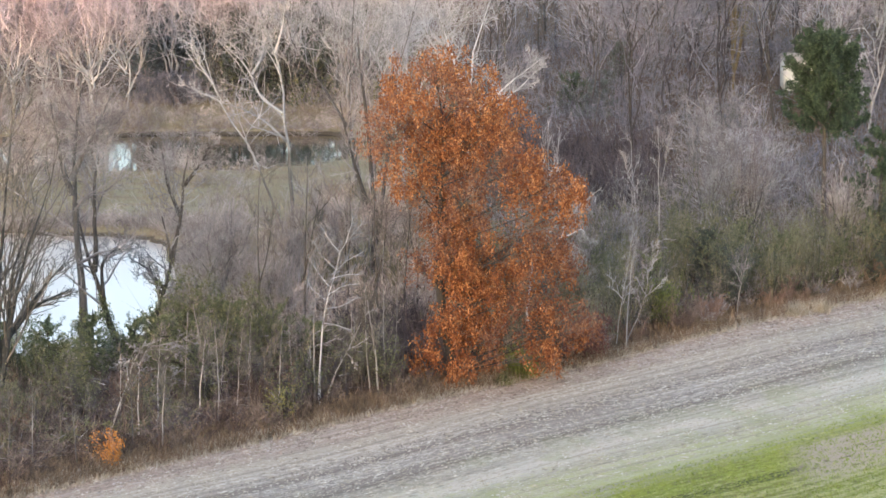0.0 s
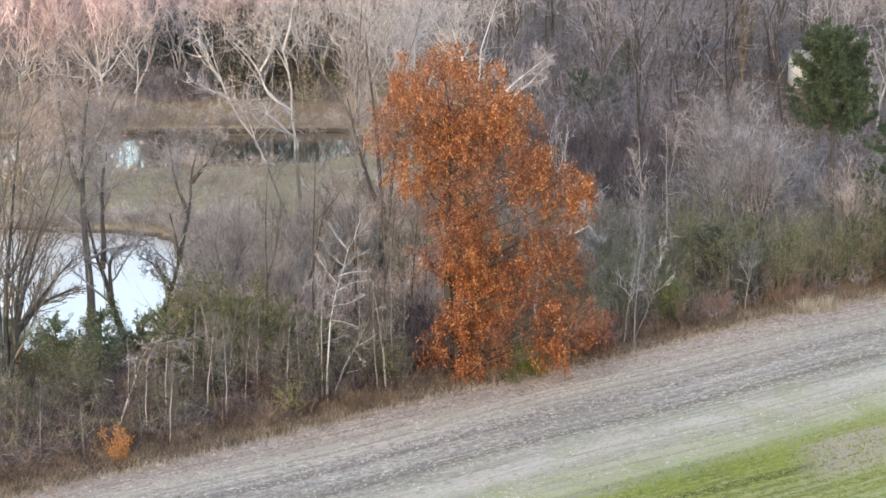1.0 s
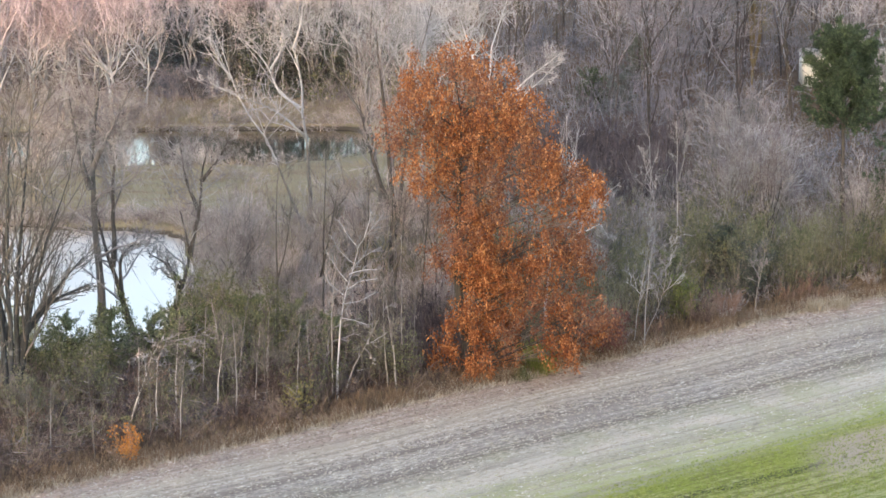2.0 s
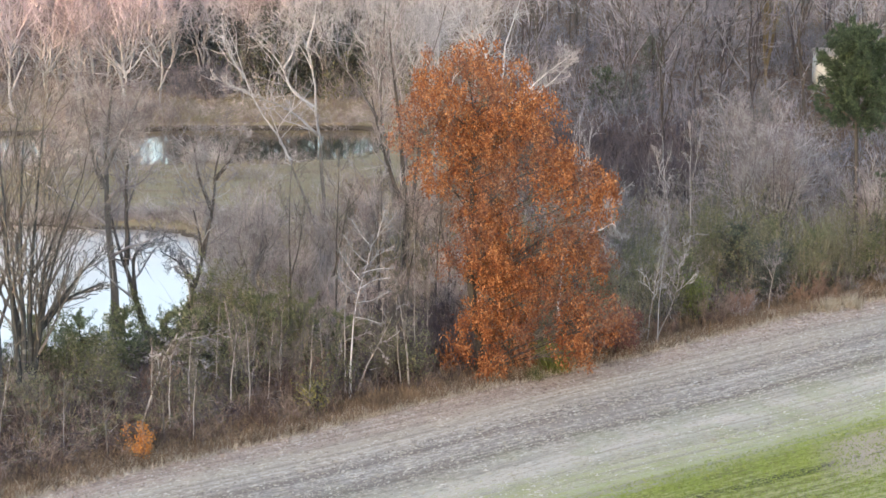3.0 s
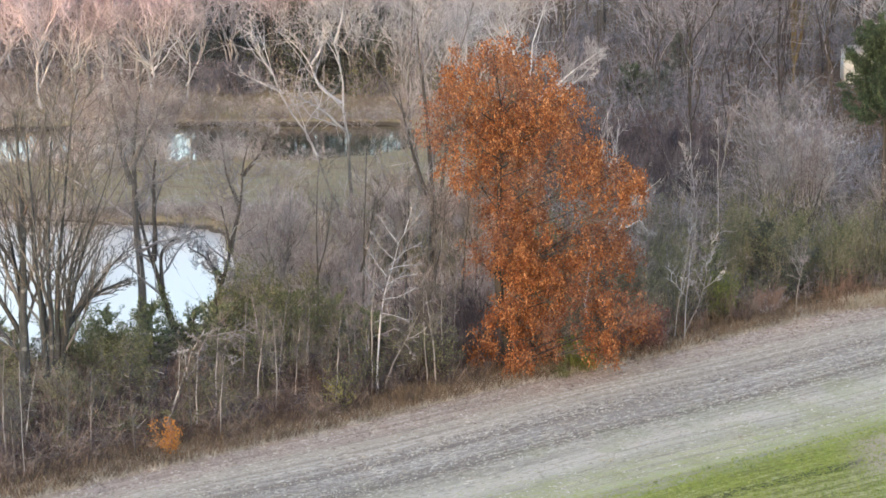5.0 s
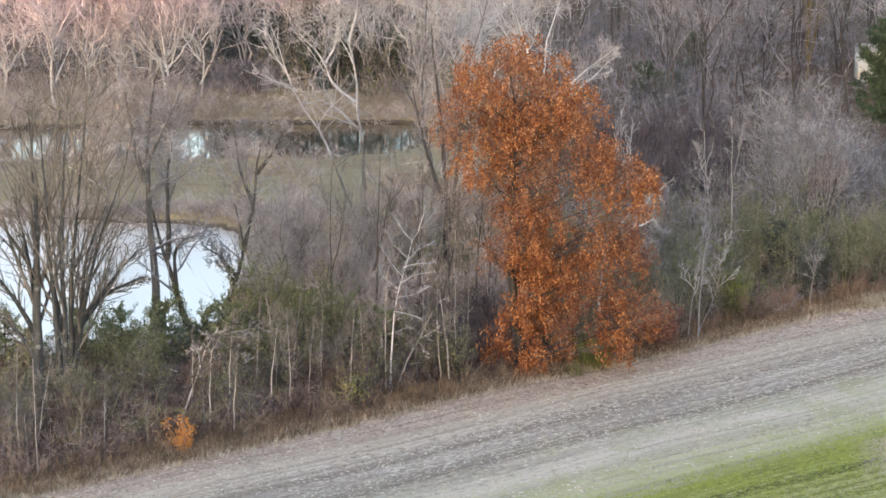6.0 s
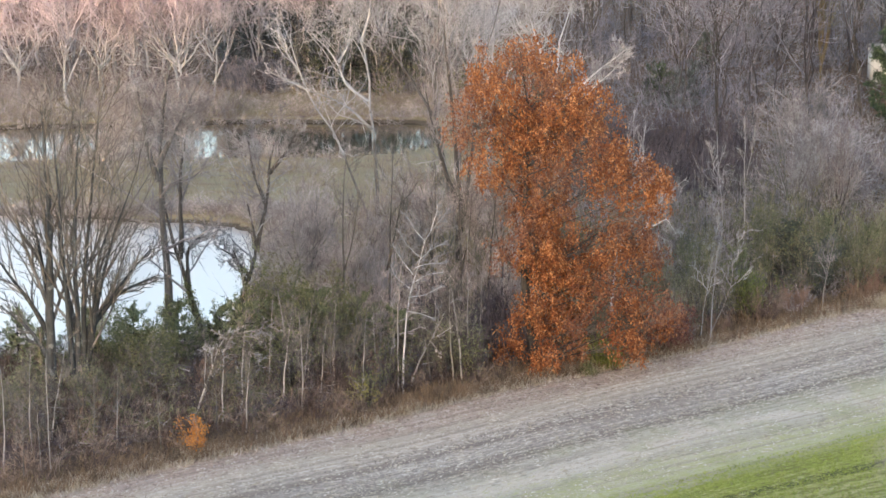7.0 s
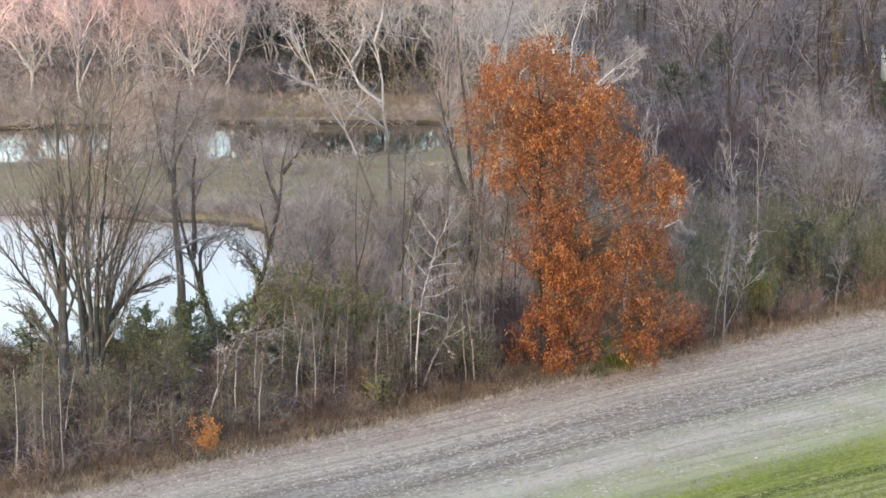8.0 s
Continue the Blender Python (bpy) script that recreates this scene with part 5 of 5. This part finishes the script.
thicket("pond_brush", [(-10.2 + rim.uniform(-0.4, 1.0), 122.5 + 0.8 * k, rim.uniform(1.4, 2.6), rim.uniform(1.6, 2.4)) for k in range(31)]
        + [(-12.8 + 0.35 * k, 146.4 - 0.35 * k, rim.uniform(1.0, 1.8), rim.uniform(1.4, 2.2)) for k in range(8)]
        + [(-27.0 + 0.65 * k, 120.4 + rim.uniform(-0.8, 0.5), rim.uniform(0.8, 1.5), rim.uniform(1.4, 2.2)) for k in range(26)], 380, TWIG_MAUVE, "mauve brush round the pond's end", 110, LEAF_OLIVE, 60)
thicket("island_brush", clumps([(-24.3, 160.4), (-23.0, 161.0), (-21.8, 161.2), (-20.6, 161.6), (-19.5, 161.9), (-22.4, 162.2), (-20.0, 162.8), (-12.6, 162.2), (-11.0, 162.6), (-9.6, 163.2), (-13.8, 162.0), (-8.0, 163.6), (-17.4, 161.4)], 1.2, 2.3, 1.6, 2.8, 9), 420, TWIG_MAUVE, "mauve brush on the far pond's near shore", 109)
thicket("far_wood", clumps(sown(82, 170, -75, 85, 206, 262, None, 2.4), 6.0, 11.0, 4.0, 6.0, 10), 160, TWIG_FAR, "bare wood going on behind", 120)
thicket("shore_brush", clumps(sown(98, 26, -44, -8, 143, 164, lambda x, y: dry(x, y) and y > 157, 1.0), 0.5, 1.2, 1.4, 2.6, 8), 220, TWIG_MAUVE, "low brush on the pond shore", 108)
# dead branches caught in the brush behind the weeds, lying nearly level
dead = np.random.default_rng(31)
for name, mat, n, label in (("dead_branches", TWIG_GREY, 520, "pale dead branches caught level in the brush"), ("dark_branches", TWIG_DARK, 420, "dark dead branches caught level in the brush")):
    da, db = dead.uniform(-26, 2, n), dead.uniform(1.6, 8.0, n)
    dx, dy = EDGE.x + ALONG.x * da + BACK.x * db, EDGE.y + ALONG.y * da + BACK.y * db
    foot = np.stack([dx, dy, land_height(dx, dy) + dead.uniform(0.25, 0.5 + 0.28 * db, n)], 1)
    w = dead.uniform(0, 2 * np.pi, n)
    reach = dead.uniform(0.35, 1.15, n)
    fallen = Sticks()
    fallen.slivers(foot, foot + np.stack([np.cos(w) * reach, np.sin(w) * reach, dead.normal(0, 0.14, n)], 1), dead.uniform(0.011, 0.02, (n, 1)), dead)
    tagged(new(name, fallen.mesh(name, mat)), label, "deadwood", kind="stuff")
# single bright plants
for x, y, h, w, label in ((-20.4, 107.6, 2.4, 2.8, "sage-grey shrub at the brush's corner"),
                          (-1.2, 116.2, 2.8, 1.8, "light sage-green shrub beside the birch"), (-16.6, 112.0, 1.9, 2.4, "low sage-green shrub under the maple"),
                          (-18.6, 110.6, 2.2, 2.6, "pale sage shrub at the maple's foot")):
    shrub("sage_shrub", (x, y), h, w, TWIG_STONE, label, int(h * 10), 16, (6, 5), LEAF_SAGE, int(900 * h * w / 2.4), 0.085)
for x, y, h, w, label in ((-14.2, 113.4, 2.7, 2.8, "feathery olive-green shrub behind the weeds"), (-13.0, 112.2, 1.8, 2.2, "low olive shrub beside the dead tree")):
    shrub("olive_shrub", (x, y), h, w, TWIG_STONE, label, int(h * 10), 16, (6, 6), LEAF_OLIVE, int(500 * h * w / 2.4), 0.085)
shrub("evergreen_bush", (15.9, 130.0), 2.6, 2.4, TWIG_DARK, "dark evergreen bush low in the hedge", 91, 16, (6, 5), NEEDLE_DARK, 4000, 0.1, category="bush")
shrub("rusty_shrub", (-3.2, 144.6), 2.8, 2.6, TWIG_RUST, "rusty-brown leafless shrub beyond the brush", 90, 16, (6, 6))
shrub("orange_sapling", (-11.45, 105.6), 1.3, 1.1, TWIG_RUST, "small sapling with bright orange leaves in the weeds", 80, 7, (5, 4), LEAF_ORANGE, 800, 0.10, category="sapling")
shrub("yellow_shrub", (-5.0, 112.2), 1.5, 1.7, TWIG_GREY, "low shrub with yellow-green leaves", 81, 10, (5, 4), LEAF_YELLOW, 700, 0.09)
shrub("green_shrub", (12.7, 126.2), 2.0, 1.6, TWIG_DARK, "yellow-green bush in the hedge", 83, 14, (5, 4), LEAF_GREEN, 2200, 0.09)
shrub("red_shrub", (8.9, 121.0), 2.2, 2.2, TWIG_RUST, "dark red shrub beside the oak", 84, 16, (5, 5), LEAF_RED, 2200, 0.09)
shrub("red_shrub", (7.4, 120.9), 1.3, 1.6, TWIG_RUST, "low dark red shrub under the oak", 85, 12, (5, 4), LEAF_RED, 600, 0.09)
shrub("mauve_shrub", (13.3, 125.8), 1.7, 2.3, TWIG_BROWN, "rounded mauve-brown shrub at the field's edge", 86, 26, (6, 7))
shrub("mauve_shrub", (14.6, 127.2), 1.4, 2.0, TWIG_RUST, "low rounded mauve shrub behind another", 87, 22, (6, 7))
tree("dead_snag", (13.1, 137.0), [[(0, 0), (0.1, 3.5), (0.0, 7.5)], [(0.1, 4.5), (0.35, 5.8), (0.4, 6.9)]], 0.045, BARK_DEAD, BARK_DEAD, "pale dead snag rising out of the hedge", seed=40, haze=100, dense=(4, 2, 2), ratio=0.15, start=0.6)


# ---- ground cover ----
def strewn(rng, n, a0, a1, b0, b1, power=1.0):
    """n points along the field's edge, thicker towards b0."""
    a, b = rng.uniform(a0, a1, n), b0 + (b1 - b0) * rng.random(n) ** power
    x, y = EDGE.x + ALONG.x * a + BACK.x * b, EDGE.y + ALONG.y * a + BACK.y * b
    return np.stack([x, y, land_height(x, y)], 1)


rng = np.random.default_rng(9)
tagged(new("weeds", mesh_of("weeds", *blades(rng, strewn(rng, 42000, -28, 42, -0.3, 2.6, 1.2), 0.42, 0.014, 0.5), WEED)), "rust-brown dry weeds along the field's edge", "weeds", kind="stuff")
tagged(new("edge_grass", mesh_of("edge_grass", *blades(rng, strewn(rng, 14000, -28, 42, -0.6, 0.9, 1.2), 0.28, 0.018, 0.6), STRAW)), "pale dry grass at the rim of the field", "grass", kind="stuff")
tagged(new("leaf_litter", mesh_of("leaf_litter", *lying(rng, strewn(rng, 11000, -28, 42, 0.8, -2.4, 1.3) + np.array([0, 0, 0.02]), 0.14, 0.05, 1.5), LITTER)), "fallen leaves strewn along the field's edge", "leaf litter", kind="stuff")
tagged(new("stubble", mesh_of("stubble", *blades(rng, strewn(rng, 30000, -28, 42, -13, -0.5), 0.035, 0.03, 2.5), STRAW)), "short pale stubble on the field", "stubble", kind="stuff")

tagged(new("straw_litter", mesh_of("straw_litter", *lying(rng, strewn(rng, 9000, -28, 42, -13, -0.3) + np.array([0, 0, 0.02]), 0.20, 0.034), STRAW)), "loose pale straw lying on the field", "straw", kind="stuff")
tagged(new("weed_litter", mesh_of("weed_litter", *lying(rng, strewn(rng, 900, -28, 42, -0.3, -7, 2.0) + np.array([0, 0, 0.015]), 0.16, 0.02, 0.9), WEED)), "broken brown stalks lying on the field", "straw", kind="stuff")
strip = strewn(rng, 30000, -14, 24, -13.4, -20.5, 0.9)
tagged(new("strip_grass", mesh_of("strip_grass", *blades(rng, strip, 0.075, 0.022, 1.2), GRASS)), "short green grass on the strip beside the stubble", "grass", kind="stuff")

# tussocks on the meadow between and beyond the ponds
mx, my = rng.uniform(-44, 5, 64000), rng.uniform(139.5, 186, 64000)
dry_land = (inside_pond(mx, my, POND_NEAR) < 0.005) & (inside_pond(mx, my, POND_FAR) < 0.01)
mf = np.stack([mx, my, land_height(mx, my)], 1)[dry_land]
tagged(new("meadow_grass", mesh_of("meadow_grass", *blades(rng, mf, 0.32, 0.02, 0.5), MEADOW)), "tawny rough grass round the ponds", "grass", kind="stuff")

# reeds along the far bank
rx, ry = rng.uniform(-19, 1, 12000), rng.uniform(171.0, 180, 12000)
rx, ry = rx[inside_pond(rx, ry, POND_FAR) < 0.0], ry[inside_pond(rx, ry, POND_FAR) < 0.0]
tagged(new("reeds", mesh_of("reeds", *blades(rng, np.stack([rx, ry, land_height(rx, ry)], 1), 0.4, 0.02, 0.5), MEADOW)), "tan dry reeds on the far bank", "reeds", kind="stuff")


def grass_clump(at, n, r, h, label, seed, material=LEAF_GREEN):
    """A clump of tall soft grass."""
    g = np.random.default_rng(seed)
    ob = thing("grass_clump", at, label, "grass")
    d = g.normal(0, r * 0.5, (n, 2))
    part("foliage", mesh_of("grass_clump", *blades(g, np.c_[d, np.zeros(n)], h, 0.016, 0.4), material), ob, kind="stuff")


grass_clump((5.5, 118.5), 700, 0.5, 1.5, "tall fresh green grass at the oak's foot", 1, LEAF_GREEN)
grass_clump((4.6, 117.2), 160, 0.4, 0.6, "short fresh green grass at the oak's foot", 2, LEAF_OLIVE)

grass_clump((19.0, 128.4), 350, 0.5, 0.7, "pale straw tuft at the field's edge", 3, STRAW)
grass_clump((20.2, 129.2), 300, 0.5, 0.6, "low pale straw tuft at the field's edge", 4, STRAW)
grass_clump((-2.2, 113.0), 300, 0.6, 0.7, "tan dry grass tuft in front of the birch", 5, WEED)
grass_clump((-0.9, 113.9), 300, 0.6, 0.6, "tan dry grass tuft beside the weeds", 6, WEED)


# ---- tyre tracks pressed into the field ----
def tyre_track(x, y, way, steps, label):
    """Two rows of slanting lug marks in dark soil."""
    ob = thing("tyre_track", (x, y, 0.0), label, "track")
    ux, uy = math.cos(way), math.sin(way)
    g = np.random.default_rng(steps)
    for side in (-1, 1):
        pick = np.sort(g.permutation(steps)[:int(steps * 0.6)])
        n = len(pick)
        a = pick * 0.22 + (0.11 if side > 0 else 0) + g.normal(0, 0.02, n)
        c0 = np.stack([a * ux - side * 0.20 * uy, a * uy + side * 0.20 * ux], 1)
        d = np.array([[0.08 * ux - side * 0.13 * uy, 0.08 * uy + side * 0.13 * ux]]) * g.uniform(0.5, 1.1, (n, 1))
        e = np.array([[0.03 * ux, 0.03 * uy]])
        V = np.stack([c0 - d - e, c0 - d + e, c0 + d + e, c0 + d - e], 1).reshape(-1, 2)
        z = land_height(V[:, 0] + x, V[:, 1] + y) + 0.006
        low, high = np.c_[V, z - 0.02], np.c_[V, z]
        i = np.arange(n)[:, None] * 4
        m = 4 * n
        F = np.concatenate([i + m + np.array([[0, 1, 2, 3]])] + [np.concatenate([i + p, i + q, i + q + m, i + p + m], 1) for p, q in ((0, 1), (1, 2), (2, 3), (3, 0))])
        part("tread", mesh_of("tread", np.concatenate([low, high]), F, SOIL), ob, kind="stuff")


SOIL = Nodes("pressed_soil")
SOIL = SOIL.finish(SOIL.ramp(SOIL.noise(3.0, SOIL.place(), 4.0), [(0.35, (0.18, 0.15, 0.122)), (0.65, (0.29, 0.25, 0.21))]), 0.95, 0.1)
tyre_track(-9.55, 100.8, 0.665, 230, "dark tyre track across the stubble")
tyre_track(-8.0, 98.6, 0.665, 231, "dark tyre track beside another one")


# ---- a white shed far behind the pine ----
def shed(at):
    ob = thing("shed", at, "small white shed half hidden behind the pine", "shed")
    n = Nodes("white_paint")
    paint = n.finish(n.ramp(n.noise(4.0, n.scaled(n.local(), 1, 1, 0.2), 4.0), [(0.35, (0.74, 0.74, 0.73)), (0.6, (0.86, 0.86, 0.86))]), 0.7, 0.3)
    roof_mat = bark("grey_roof", (0.36, 0.35, 0.36), (0.54, 0.52, 0.53))

    def box(name, x0, x1, y0, y1, z0, z1, mat):
        V = np.array([(x, y, z) for x in (x0, x1) for y in (y0, y1) for z in (z0, z1)], float)
        F = np.array([(0, 1, 3, 2), (4, 6, 7, 5), (0, 4, 5, 1), (2, 3, 7, 6), (1, 5, 7, 3), (0, 2, 6, 4)])
        return part(name, mesh_of(name, V, F, mat), ob)

    box("wall", 0, 2.0, 0, 0.12, 0, 2.0, paint), box("wall", 0, 2.0, 2.4, 2.52, 0, 2.0, paint)
    box("wall", 0, 0.12, 0.12, 2.4, 0, 2.0, paint), box("wall", 1.88, 2.0, 0.12, 2.4, 0, 2.0, paint)
    box("door", 0.9, 1.7, -0.05, -0.005, 0.05, 1.9, roof_mat)
    V = np.array([(-0.1, -0.15, 2.0), (2.1, -0.15, 2.0), (2.1, 1.26, 2.4), (-0.1, 1.26, 2.4), (-0.1, 2.67, 2.0), (2.1, 2.67, 2.0)])
    V = np.concatenate([V, V + np.array([0, 0, 0.08])])
    F = np.array([(0, 3, 2, 1), (3, 4, 5, 2), (6, 7, 8, 9), (9, 8, 11, 10), (0, 1, 7, 6), (1, 2, 8, 7), (2, 5, 11, 8), (5, 4, 10, 11), (4, 3, 9, 10), (3, 0, 6, 9)])
    part("roof", mesh_of("roof", V, F, roof_mat), ob)


shed((26.2, 186.0, 0.0))
